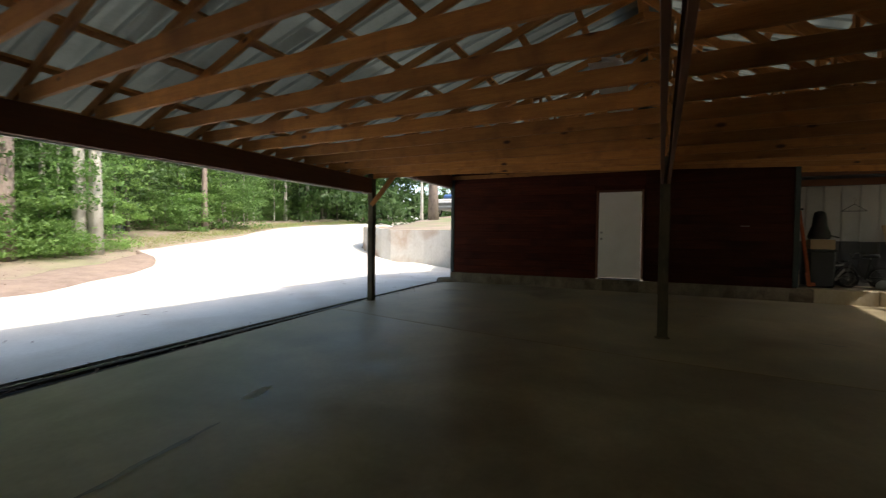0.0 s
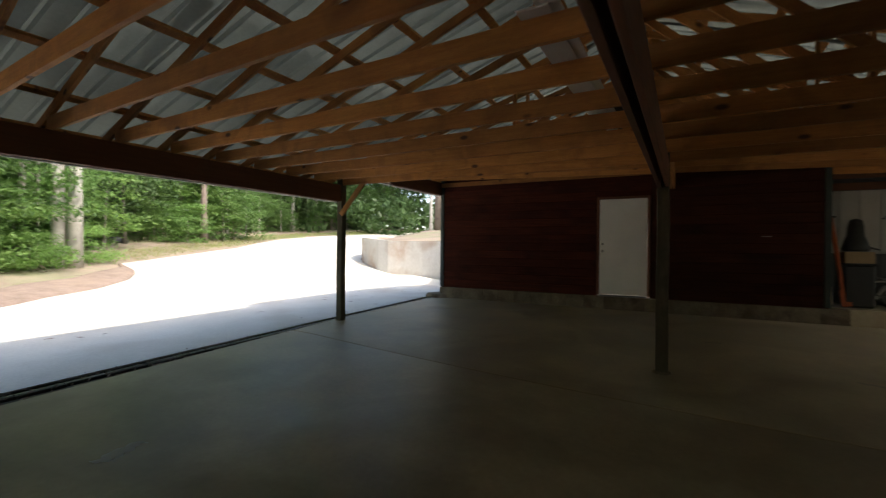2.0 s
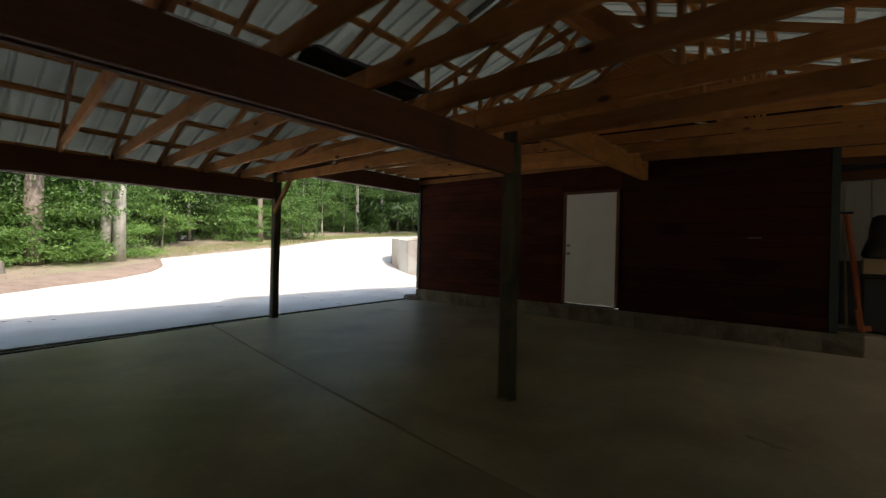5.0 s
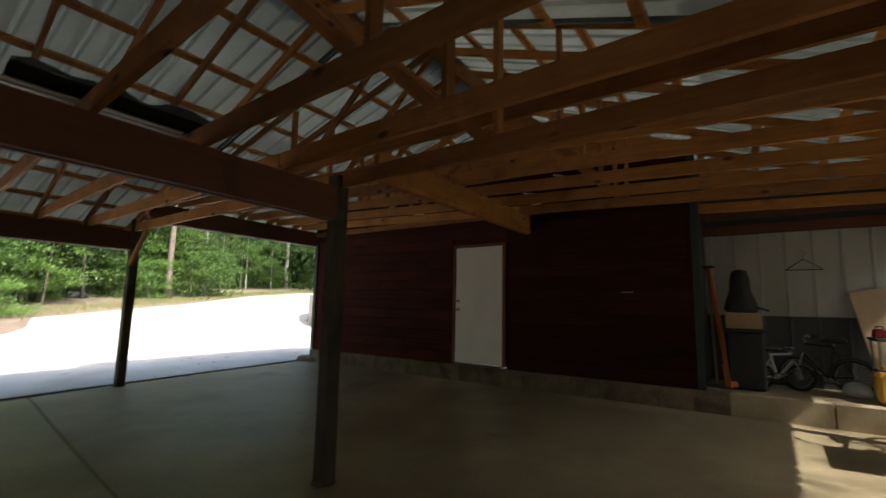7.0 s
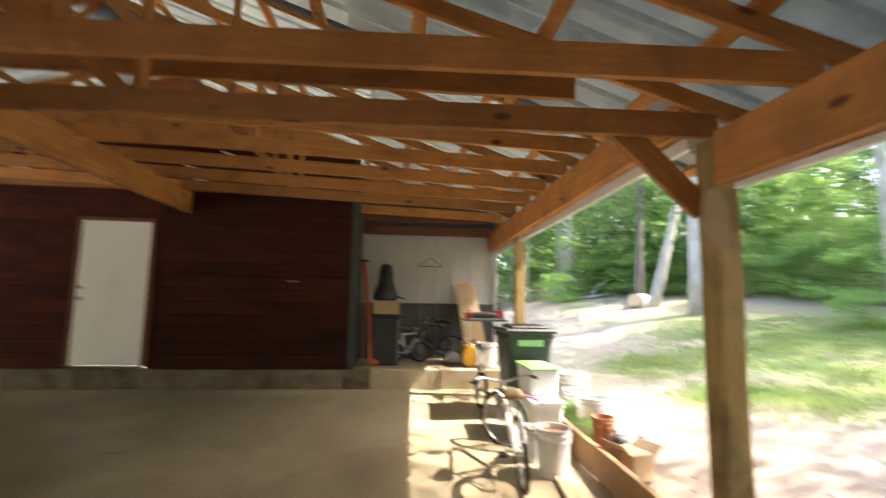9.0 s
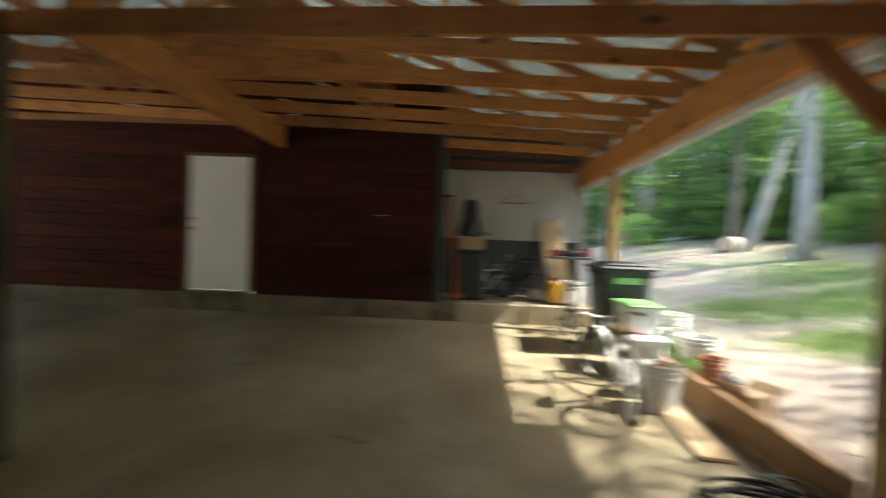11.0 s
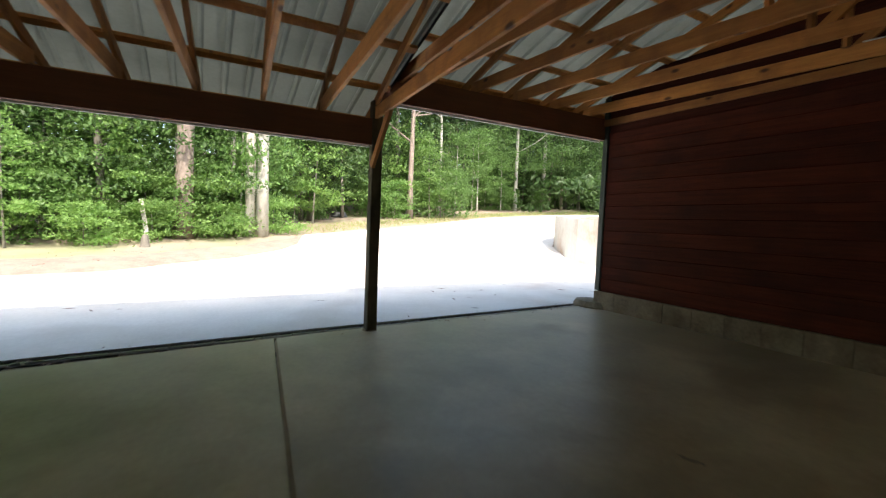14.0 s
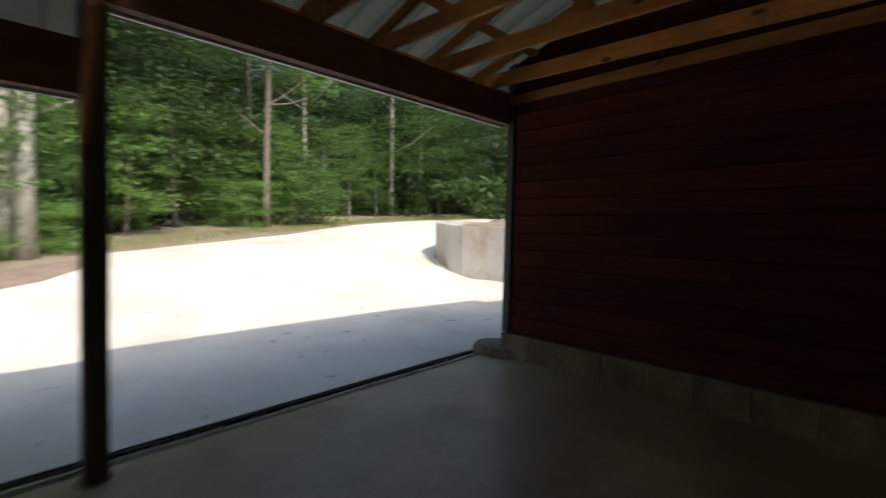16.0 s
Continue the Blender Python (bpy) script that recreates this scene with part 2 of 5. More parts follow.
M_LEAF = material("leaf_green", (0.175, 0.31, 0.085), (0.1, 0.19, 0.05), (1, 1, 1), 1.3, 0.5, 0.0, 8, vary=0.25, translucent=0.55)
M_LEAF2 = material("leaf_bright", (0.26, 0.42, 0.12), (0.16, 0.29, 0.075), (1, 1, 1), 1.3, 0.5, 0.0, 8, vary=0.2, translucent=0.6)
# deep green, darkened further so the colour carries the shade deep in the wood
M_LEAF3 = material("leaf_deep", (0.082, 0.148, 0.043), (0.048, 0.094, 0.027), (1, 1, 1), 1.3, 0.5, 0.0, 8, vary=0.25, translucent=0.5)
M_GRASS = material("grass_blade", (0.25, 0.34, 0.1), (0.17, 0.25, 0.065), (1, 1, 1), 0.6, 0.6, 0.0, 8, vary=0.1, translucent=0.4)
M_STRAW = material("dry_grass", (0.36, 0.30, 0.15), (0.25, 0.21, 0.09), (1, 1, 1), 0.6, 0.7, 0.0, 8, vary=0.1, translucent=0.2)


# ---- building blocks ----
def group_at(name, x, y, z, label, category, group="", kind=""):
    """An empty at a thing's base, to hold its parts."""
    return_ob = new(name)
    return_ob.location = (x, y, z)
    return_ob.empty_display_size = 0.1
    return tagged(return_ob, label, category, group, kind)


def mesh_of(name, bm, mat, smooth=False):
    me = bpy.data.meshes.new(name)
    bm.to_mesh(me)
    bm.free()
    me.materials.append(mat)
    if smooth:
        me.shade_smooth()
    return me


def part(name, bm, mat, parent=None, label="", smooth=False):
    ob = new(name, mesh_of(name, bm, mat, smooth))
    ob.parent = parent
    return tagged(ob, label)


def add_box(bm, sx, sy, sz, m=None, bevel=0.0):
    r = bmesh.ops.create_cube(bm, size=1.0, matrix=(m or Matrix()) @ Matrix.Diagonal((sx, sy, sz, 1)))
    if bevel:
        edges = {e for v in r["verts"] for e in v.link_edges}
        bmesh.ops.bevel(bm, geom=list(edges), offset=bevel, segments=1, affect="EDGES")


def box(sx, sy, sz, at=(0, 0, 0), bevel=0.004, turn=(0, 0, 0)):
    bm = bmesh.new()
    add_box(bm, sx, sy, sz, pose(*at, *turn), bevel)
    return bm


BOARDS = {}


def board(name, p0, p1, thick, deep, mat, parent=None, label="", bevel=0.003):
    """A length of timber from p0 to p1 (centre line), its deep side standing upright. Its own x runs along the grain. Boards of one size share a mesh."""
    a, b = Vector(p0), Vector(p1)
    x = (b - a).normalized()
    up = Vector((0, 0, 1)) if abs(x.z) < 0.95 else Vector((0, 1, 0))
    y = up.cross(x).normalized()
    z = x.cross(y)
    key = (round((b - a).length, 3), thick, deep, mat.name)
    if key not in BOARDS:
        BOARDS[key] = mesh_of(name, box((b - a).length, thick, deep, (0, 0, 0), bevel), mat)
    ob = new(name, BOARDS[key])
    m = Matrix((x, y, z)).transposed().to_4x4()
    m.translation = (a + b) / 2 - (parent.location if parent else Vector())
    ob.matrix_basis = m
    ob.parent = parent
    return tagged(ob, label)


def ring(bm, r, z, n=20, cx=0.0, cy=0.0):
    return [bm.verts.new((cx + r * math.cos(2 * math.pi * i / n), cy + r * math.sin(2 * math.pi * i / n), z)) for i in range(n)]


def lathe(profile, n=20, close=True):
    """A turned body from a list of (radius, height)."""
    bm = bmesh.new()
    rings = [ring(bm, r, z, n) for r, z in profile]
    for a, b in zip(rings, rings[1:]):
        for i in range(n):
            bm.faces.new((a[i], a[(i + 1) % n], b[(i + 1) % n], b[i]))
    if close:
        bm.faces.new(rings[0][::-1])
        bm.faces.new(rings[-1])
    return bm


def tube(points, radius, n=8, closed=False, bm=None):
    """A round bar along a line of points; radius may be one number or one for each point."""
    bm = bm or bmesh.new()
    pts = [Vector(p) for p in points]
    rr = radius if isinstance(radius, (list, tuple)) else [radius] * len(pts)
    rings = []
    for i, p in enumerate(pts):
        a = pts[i - 1] if i or closed else p
        b = pts[(i + 1) % len(pts)] if i + 1 < len(pts) or closed else p
        d = (b - a).normalized()
        u = d.cross(Vector((0.31, 0.17, 0.93))).normalized()
        v = d.cross(u)
        rings.append([bm.verts.new(p + rr[i] * (math.cos(2 * math.pi * k / n) * u + math.sin(2 * math.pi * k / n) * v)) for k in range(n)])
    pairs = list(zip(rings, rings[1:])) + ([(rings[-1], rings[0])] if closed else [])
    for a, b in pairs:
        for k in range(n):
            bm.faces.new((a[k], a[(k + 1) % n], b[(k + 1) % n], b[k]))
    if not closed:
        bm.faces.new(rings[0][::-1])
        bm.faces.new(rings[-1])
    return bm


def circle(r, n=24, at=(0, 0, 0), axis="y"):
    out = []
    for i in range(n):
        a = 2 * math.pi * i / n
        c, s = r * math.cos(a), r * math.sin(a)
        out.append((at[0] + c, at[1], at[2] + s) if axis == "y" else (at[0], at[1] + c, at[2] + s) if axis == "x" else (at[0] + c, at[1] + s, at[2]))
    return out


# ---- the plan ----
XL, XM, XR = -4.63, 0.72, 5.45      # lines of the open side, the middle girder and the garden side
WALL_Y = 11.22                      # face of the red wall
JOINT_Y = 7.55                      # where the low front roof meets the higher back roof
BACK_Y = -4.2                       # the end behind
SKEW = -0.08                        # the front trusses stand a little askew
RIDGE = (XL + XR) / 2
PITCH = 0.333
TILT_FRONT, TILT_BACK = -0.018, -0.032   # both roofs hang a little lower on the garden side


def between(points, v):
    for (a, fa), (b, fb) in zip(points, points[1:]):
        if v <= b:
            k = max(0.0, min(1.0, (v - a) / (b - a)))
            return fa + k * (fb - fa)
    return points[-1][1]


DRIVE_OUT = [(-30, -9.6), (3.0, -9.6), (4.3, -9.9), (5.2, -10.6), (6.5, -11.2), (7.6, -12.1), (8.3, -13.2), (8.7, -15.0), (10.9, -15.9), (14.7, -17.6), (20, -20.6), (25, -21.8), (35, -22.5), (60, -26)]
DRIVE_IN = [(-30, -4.95), (15.55, -4.95), (15.75, -8.9), (15.95, -10.0), (16.35, -10.8), (16.7, -11.4), (17.1, -11.75), (17.8, -12.05), (18.8, -12.3), (21, -12.6), (23, -13.4), (30, -14.8), (60, -17)]

BED_LINE = [(-12.5, 21.0), (-12.25, 18.8), (-12.0, 17.7), (-11.65, 16.98), (-11.2, 16.6), (-10.6, 16.25), (-9.95, 15.92), (-9.45, 15.84), (-9.0, 15.92), (-8.0, 16.05), (-6.0, 16.1), (-4.4, 16.1), (30, 16.1)]


def rise(x, y):
    """Height of the open ground."""
    r = max(0.0, -x - 7.5)
    left = 0.08 * min(r, 30) + 0.05 * min(max(0.0, y - 5), 40) * min(1.0, r / 6)
    k = min(1.0, max(0.0, x - 5.6) / 4)
    right = 0.16 * min(max(0.0, x - 6.0), 16) + k * 0.05 * min(max(0.0, y - 10), 30) + (0.08 if x > 5.6 else 0.0)
    bank = 0.0
    if y > 15.7 and x > -16:
        d = y - between(BED_LINE, x) if x > -12.5 else (x - between(DRIVE_IN, y))
        bank = max(0.0, min(1.0, (d - 0.25) / 0.3)) * max(0.0, 1.58 + 0.1 * min(max(y - 16.4, 0.0), 16) - left)
        if x > 2:
            bank *= max(0.0, 1 - (x - 2) / 4)
    apron = 0.0
    if -9.5 < x < 5.0 and y < 14:
        fall = 0.03 * (max(y, BACK_Y) - 7.1) if y < 7.1 else 0.024 * (min(y, WALL_Y) - 7.1)
        apron = fall * min(1.0, (x + 9.5) / 4.5) * min(1.0, (14 - y) / 2)
    return left + right + bank + apron


# ---- ground and driveway ----
def lumps(x, y, s=1.0):
    return 0.05 * noise.noise(Vector((x * 0.35, y * 0.35, 3.1))) + 0.02 * noise.noise(Vector((x * 1.7, y * 1.7, 8.0)))


def steps(a, b, fine0, fine1, d, far):
    out, v = [], a
    while v < b:
        out.append(v)
        v += d if fine0 <= v < fine1 else far
    return out + [b]


bm = bmesh.new()
gx, gy = steps(-150, 150, -30, 26, 0.5, 6.0), steps(-150, 160, -6, 36, 0.5, 6.0)
grid = []
for y in gy:
    row = []
    for x in gx:
        z = rise(x, y) + lumps(x, y)
        if between(DRIVE_OUT, y) - 0.1 < x < between(DRIVE_IN, y) + 0.4 and -28 < y < 58:
            z = rise(x, y) - 0.14
        if -5.2 < x < 5.3 and BACK_Y - 1 < y < 16:
            z = -0.9
        row.append(bm.verts.new((x, y, z)))
    grid.append(row)
for a, b in zip(grid, grid[1:]):
    for i in range(len(a) - 1):
        bm.faces.new((a[i], a[i + 1], b[i + 1], b[i]))
tagged(part("ground", bm, M_GROUND, smooth=True), "leaf-strewn woodland dirt with thin patches of grass", "ground", kind="structure")

bm = bmesh.new()
rows = []
for j in range(150):
    y = -28 + j * 86 / 149 if j < 40 else -4.9 + (j - 40) * 62 / 109
    x0, x1 = between(DRIVE_OUT, y) + 0.09 * noise.noise(Vector((0, y * 0.8, 2))), between(DRIVE_IN, y)
    rows.append([bm.verts.new((x0 + (x1 - x0) * i / 36, y, rise(x0 + (x1 - x0) * i / 36 - 0.02, min(y, 60)) * 1.0 - (0.12 if i == 0 else 0.0))) for i in range(37)])
for a, b in zip(rows, rows[1:]):
    if b[0].co.y > a[0].co.y:
        for i in range(36):
            bm.faces.new((a[i], a[i + 1], b[i + 1], b[i]))
tagged(part("driveway", bm, M_DRIVE, smooth=True), "pale sunlit concrete driveway with faint tyre marks", "driveway", kind="structure")

# bed of pine straw beside the drive, thickest at its tip
bm = bmesh.new()
rows = []
for j in range(70):
    y = -12 + j * 20.6 / 69
    x0 = between(DRIVE_OUT, y) + 0.12 + 0.1 * noise.noise(Vector((0, y * 0.8, 2)))
    w = between([(-12, 1.6), (4, 1.9), (7.6, 1.6), (8.3, 0.9), (8.6, 0.3)], y) + 0.35 * noise.noise(Vector((5, y * 0.6, 2)))
    rows.append([bm.verts.new((x0 - w * i / 8, y, rise(x0 - w * i / 8, y) + (-0.02, 0.03, 0.04, 0.05, 0.05, 0.05, 0.05, 0.03, -0.05)[i] + 0.02 * noise.noise(Vector((i, y * 2, 7))))) for i in range(9)])
for a, b in zip(rows, rows[1:]):
    for i in range(8):
        bm.faces.new((a[i + 1], a[i], b[i], b[i + 1]))
tagged(part("mulch_bed", bm, M_MULCH, smooth=True), "bed of reddish brown pine straw edging the driveway", "mulch bed", kind="structure")

# retaining wall, stepped along its curve
wall = group_at("retaining_wall", -9.3, 16.7, 0, "stained curved concrete retaining wall holding a raised bed", "retaining wall", kind="structure")
bm = bmesh.new()
line = BED_LINE[:-1]
prev = None
for i, (x, y) in enumerate(line):
    x2, y2 = line[min(i + 1, len(line) - 1)]
    x1, y1 = line[max(i - 1, 0)]
    d = Vector((x2 - x1, y2 - y1)).normalized()
    nx, ny = -d.y * 0.1, d.x * 0.1
    top = 1.63 + 0.07 * min(2.6, max(0.0, -9.2 - x)) + 0.03 * max(0.0, y - 17)
    cur = [bm.verts.new((x + sgn * nx + 9.3, y + sgn * ny - 16.7, z)) for sgn, z in ((1, -0.3), (1, top), (-1, top), (-1, -0.3))]
    if prev:
        for k in range(3):
            bm.faces.new((prev[k], prev[k + 1], cur[k + 1], cur[k]))
    else:
        bm.faces.new(cur)
    prev = cur
bm.faces.new(prev[::-1])
bmesh.ops.recalc_face_normals(bm, faces=bm.faces)
part("wall_body", bm, M_RETAIN, wall)

# ---- slab, drain, stem wall ----
slab = group_at("floor", 0, 0, 0, "stained grey-brown concrete garage slab with saw-cut joints", "floor", kind="structure")


def joint_y(x, y0):
    return y0 - 0.11 * (x + 4.35)


def floor_z(x, y):
    """The slab falls gently to the front and is dished towards the middle post."""
    fall = 0.03 * (y - 7.1) if y < 7.1 else 0.024 * (y - 7.1)
    return fall - 0.09 * max(0.0, 1 - ((x - XM) / 5) ** 2) * max(0.0, min(1.0, (WALL_Y - y) / 4))


X1 = 5.4
EDGE = [(BACK_Y, -4.36), (1.8, -4.46), (5.0, -4.63), (7.3, -4.74), (WALL_Y + 1, -4.74)]   # slab edge along the drain
for name, ya, yb in (("slab_panel", BACK_Y, 0.6), ("slab_panel", 0.6, 6.46), ("slab_panel", 6.46, None)):
    bm = bmesh.new()
    rows = []
    for k in range(13):
        row = []
        for i in range(21):
            f = i / 20
            x = -4.6 + (X1 + 4.6) * f
            a = ya if ya == BACK_Y else joint_y(x, ya) + 0.015
            b = WALL_Y + 0.06 if yb is None else joint_y(x, yb) - 0.015
            y = a + (b - a) * k / 12
            x0 = between(EDGE, y)
            x = x0 + (X1 - x0) * f
            row.append(bm.verts.new((x, y, floor_z(x, y))))
        rows.append(row)
    for a, b in zip(rows, rows[1:]):
        for i in range(20):
            bm.faces.new((a[i], a[i + 1], b[i + 1], b[i]))
    ext = bmesh.ops.extrude_face_region(bm, geom=bm.faces[:])
    for v in ext["geom"]:
        if isinstance(v, bmesh.types.BMVert):
            v.co.z -= 0.16
    bmesh.ops.recalc_face_normals(bm, faces=bm.faces)
    part(name, bm, M_CONC, slab)

for ya in (0.6, 6.46):
    bm = bmesh.new()
    rows = []
    for i in range(21):
        x = -4.62 + (X1 + 4.62) * i / 20
        rows.append([bm.verts.new((x, joint_y(x, ya) + s, floor_z(x, joint_y(x, ya)) - 0.0025)) for s in (-0.019, 0.019)])
    for a, b in zip(rows, rows[1:]):
        bm.faces.new((a[0], b[0], b[1], a[1]))
    part("joint_filler", bm, M_JOINT, slab, "brown dirt packed in the slab joint")

drain = group_at("trench_drain", -4.85, 0, 0, "dark leaf-clogged trench drain across the garage opening", "drain", kind="structure")
for ya, yb in ((BACK_Y, 7.1), (7.1, WALL_Y)):
    n = max(2, int((yb - ya) / 0.4))
    fall = math.degrees(math.atan(0.03 if yb < 8 else 0.024))
    mid = (ya + yb) / 2
    part("channel", box(0.66, yb - ya, 0.05, (0.16, mid, floor_z(-4.85, mid) - 0.085), 0, (fall, 0, 0)), M_GAP, drain)
    for dx, w in ((-0.075, 0.022), (0.0, 0.03), (0.08, 0.02)):
        bm = bmesh.new()
        for k in range(n):
            y = ya + (k + 0.5) * (yb - ya) / n
            add_box(bm, w, (yb - ya) / n - 0.01, 0.03, pose(dx + random.uniform(-0.006, 0.006), y, floor_z(-4.85, y) - 0.028 + random.uniform(-0.006, 0.004), fall, 0, random.uniform(-0.5, 0.5)))
        part("grate_bar", bm, M_GAP if dx else M_STEEL, drain)
    bm = bmesh.new()
    for k in range(n):
        y = ya + (k + 0.5) * (yb - ya) / n
        add_box(bm, 0.035, (yb - ya) / n + 0.004, 0.05, pose(between(EDGE, y) + 4.85 - 0.06 + random.uniform(-0.004, 0.004), y, floor_z(-4.85, y) - 0.04, fall, 0, -2.5 if y < 7 else 0))
    part("drain_lip", bm, M_STEM, drain, "thin concrete lip beside the drain")
bm = bmesh.new()
for k in range(520):
    y = random.uniform(0, WALL_Y)
    x = random.gauss(0.05, 0.1)
    add_box(bm, random.uniform(0.01, 0.05), random.uniform(0.006, 0.02), 0.004, pose(x, y, floor_z(-4.85, y) + random.uniform(-0.03, 0.006), random.uniform(-30, 30), random.uniform(-30, 30), random.uniform(0, 180)))
tagged(part("leaf_litter", bm, M_MULCH), "dry brown leaf litter caught along the drain", "leaf litter", kind="stuff").location = (-4.85, 0, 0.003)

# ---- red wall on its block stem, door ----
DX0, DX1, DZ0, DZ1 = -0.67, 0.27, 0.40, 2.43
WX0, WX1 = -4.55, 3.17
redwall = group_at("wall_north", 0, WALL_Y, 0, "barn wall of red lap siding, darker beyond the door", "wall", kind="structure")
for x0, x1, z0, z1 in ((WX0, DX0 - 0.05, 0.1, 3.6), (DX1 + 0.05, WX1, 0.1, 3.6), (DX0 - 0.05, DX1 + 0.05, DZ1 + 0.05, 3.6)):
    part("wall_core", box(x1 - x0, 0.12, z1 - z0, ((x0 + x1) / 2, 0.11, (z0 + z1) / 2), 0), M_RED, redwall)
for nm, x in (("corner_board", WX0 + 0.035), ("corner_board", WX1 - 0.035)):
    part(nm, box(0.09, 0.05, 3.2, (x, 0.012, 0.385 + 1.6)), M_BINGREEN, redwall, "dark green-black corner trim")
COURSE = 0.185
for k in range(17):
    z = 0.385 + k * COURSE
    spans = [(WX0 + 0.08, DX1 + 0.075), (DX1 + 0.075, WX1 - 0.08)] if z > DZ1 + 0.06 else [(WX0 + 0.08, DX0 - 0.075), (DX1 + 0.075, WX1 - 0.08)]
    for a, b in spans:
        for p, q in ((a, b),):
            bm = box(q - p - 0.002, 0.02, COURSE + 0.012, (0, 0, 0), 0.004)
            ob = part("siding_board", bm, M_RED_DARK if p > DX1 else M_RED, redwall, "darker siding" if p > DX1 else "")
            ob.matrix_basis = pose((p + q) / 2, 0.028, z + COURSE / 2, 7.0 + random.uniform(-0.9, 0.9), random.uniform(-0.06, 0.06), 0)

stem = group_at("stem_wall", 0, WALL_Y, 0, "stained concrete block stem under the siding", "foundation", kind="structure")
x = WX0 - 0.02
while x < WX1 - 0.05:
    w = 0.4
    for z0, h in ((0.02, 0.345),):
        part("block", box(min(w, 5.42 - x) - 0.003, 0.2, h, (x + min(w, 5.42 - x) / 2, 0.085 + random.uniform(-0.006, 0.006), z0 + h / 2 + (0.0 if x < WX1 else 0.012)), 0.004), M_STEM, stem)
    x += w
for xa, xb in ((x, 4.42), (4.424, 5.42)):
    part("step_face", box(xb - xa - 0.004, 0.2, 0.357, ((xa + xb) / 2, 0.085, 0.2), 0.012), M_STEP, stem, "tan stained concrete step face")
part("footing_stub", lathe([(0.36, -0.1), (0.36, 0.12), (0.31, 0.19), (0.0, 0.22)], 14), M_STEM, stem, "rounded lump of rough concrete").matrix_basis = Matrix.Translation((WX0 - 0.12, 0.12, 0)) @ Matrix.Diagonal((1.0, 0.8, 1, 1))

door = group_at("door_1", (DX0 + DX1) / 2, WALL_Y, DZ0, "closed plain white steel door set above the slab", "door", kind="structure")
part("door_leaf", box(DX1 - DX0 - 0.012, 0.045, DZ1 - DZ0 - 0.02, (0, 0.012, (DZ1 - DZ0) / 2 + 0.008), 0.003), M_DOOR, door)
for sx in (-1, 1):
    part("door_jamb", box(0.05, 0.11, DZ1 - DZ0 + 0.05, (sx * ((DX1 - DX0) / 2 + 0.025), 0.03, (DZ1 - DZ0 + 0.05) / 2)), M_BEAM, door, "dark red door jamb")
part("door_head", box(DX1 - DX0, 0.11, 0.05, (0, 0.03, DZ1 - DZ0 + 0.025)), M_BEAM, door)
part("threshold", box(DX1 - DX0 - 0.02, 0.1, 0.03, (0, 0.0, -0.008)), M_GREYM, door, "worn aluminium threshold")
for z, r in ((0.93, 0.03), (1.08, 0.026)):
    k = part("knob" if z < 1 else "deadbolt", lathe([(r, 0), (r, 0.012), (r * 0.5, 0.018), (r * 0.5, 0.035), (r * 0.9, 0.045), (r * 0.9, 0.06), (r * 0.4, 0.068)], 14), M_STEEL, door, "dull metal lock")
    k.matrix_basis = pose(-(DX1 - DX0) / 2 + 0.07, -0.01, z, 90, 0, 0)

# side of the barn outside, and unseen plain walls that close the place behind
for nm, sx, sy, sz, at, mat, lab in (
        ("wall_west", 0.12, 4.6, 3.6, (WX0 + 0.06, WALL_Y + 2.48, 1.8), M_RED, "red barn side wall beyond the carport"),
        ("wall_south", XR - XL + 0.4, 0.14, 4.8, ((XL + XR) / 2, BACK_Y - 0.1, 2.4), M_RED, "unseen plain red wall closing the far end"),
        # the garden-side wall is added to keep light off the front bay floor
        ("wall_east", 0.14, 6.9, 2.2, (XR, BACK_Y + 3.45, 0.9), M_RED, "unseen plain red wall added to block light from the garden side")):
    tagged(part(nm, box(sx, sy, sz, at, 0), mat), lab, "wall", kind="structure")

# ---- alcove: raised slab and white metal wall ----
ALC_Y = 12.4
tagged(part("raised_slab", box(5.42 - WX1 + 0.3, ALC_Y - WALL_Y - 0.02, 0.3, ((5.42 + WX1 - 0.3) / 2, (ALC_Y + WALL_Y) / 2 + 0.18, 0.23), 0.01), M_CONC), "raised concrete slab of the storage alcove", "slab", kind="structure")
alc = group_at("wall_alcove", 2.9, ALC_Y, 0.38, "ribbed white metal wall with dark grey lower band", "wall", kind="structure")


def ribbed(width, z0, z1, pitch, rib, mat, parent, name):
    bm = bmesh.new()
    add_box(bm, width, 0.012, z1 - z0, pose(width / 2, 0, (z0 + z1) / 2))
    n = int(width / pitch)
    p = part(name, bm, mat, parent)
    for k in range(n + 1):
        part("rib", box(0.035, rib, z1 - z0, (0.04 + k * pitch, -rib / 2 - 0.004, (z0 + z1) / 2), 0.006), mat, p)
    return p


ribbed(2.62, 0.94, 2.15, 0.305, 0.02, M_WHITEM, alc, "upper_panel")
ribbed(2.62, 0.0, 0.94, 0.305, 0.02, M_GREYM, alc, "lower_panel").location.y = 0.006
part("band_trim", box(2.62, 0.03, 0.03, (1.31, -0.03, 0.94)), M_GREYM, alc)
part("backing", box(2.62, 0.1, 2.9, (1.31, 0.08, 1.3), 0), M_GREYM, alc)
part("end_trim", box(0.06, 0.16, 2.2, (2.62, 0.03, 1.08)), M_WHITEM, alc, "white corner trim")
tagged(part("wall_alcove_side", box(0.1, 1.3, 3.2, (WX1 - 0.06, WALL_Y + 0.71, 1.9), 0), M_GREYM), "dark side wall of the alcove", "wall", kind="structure")
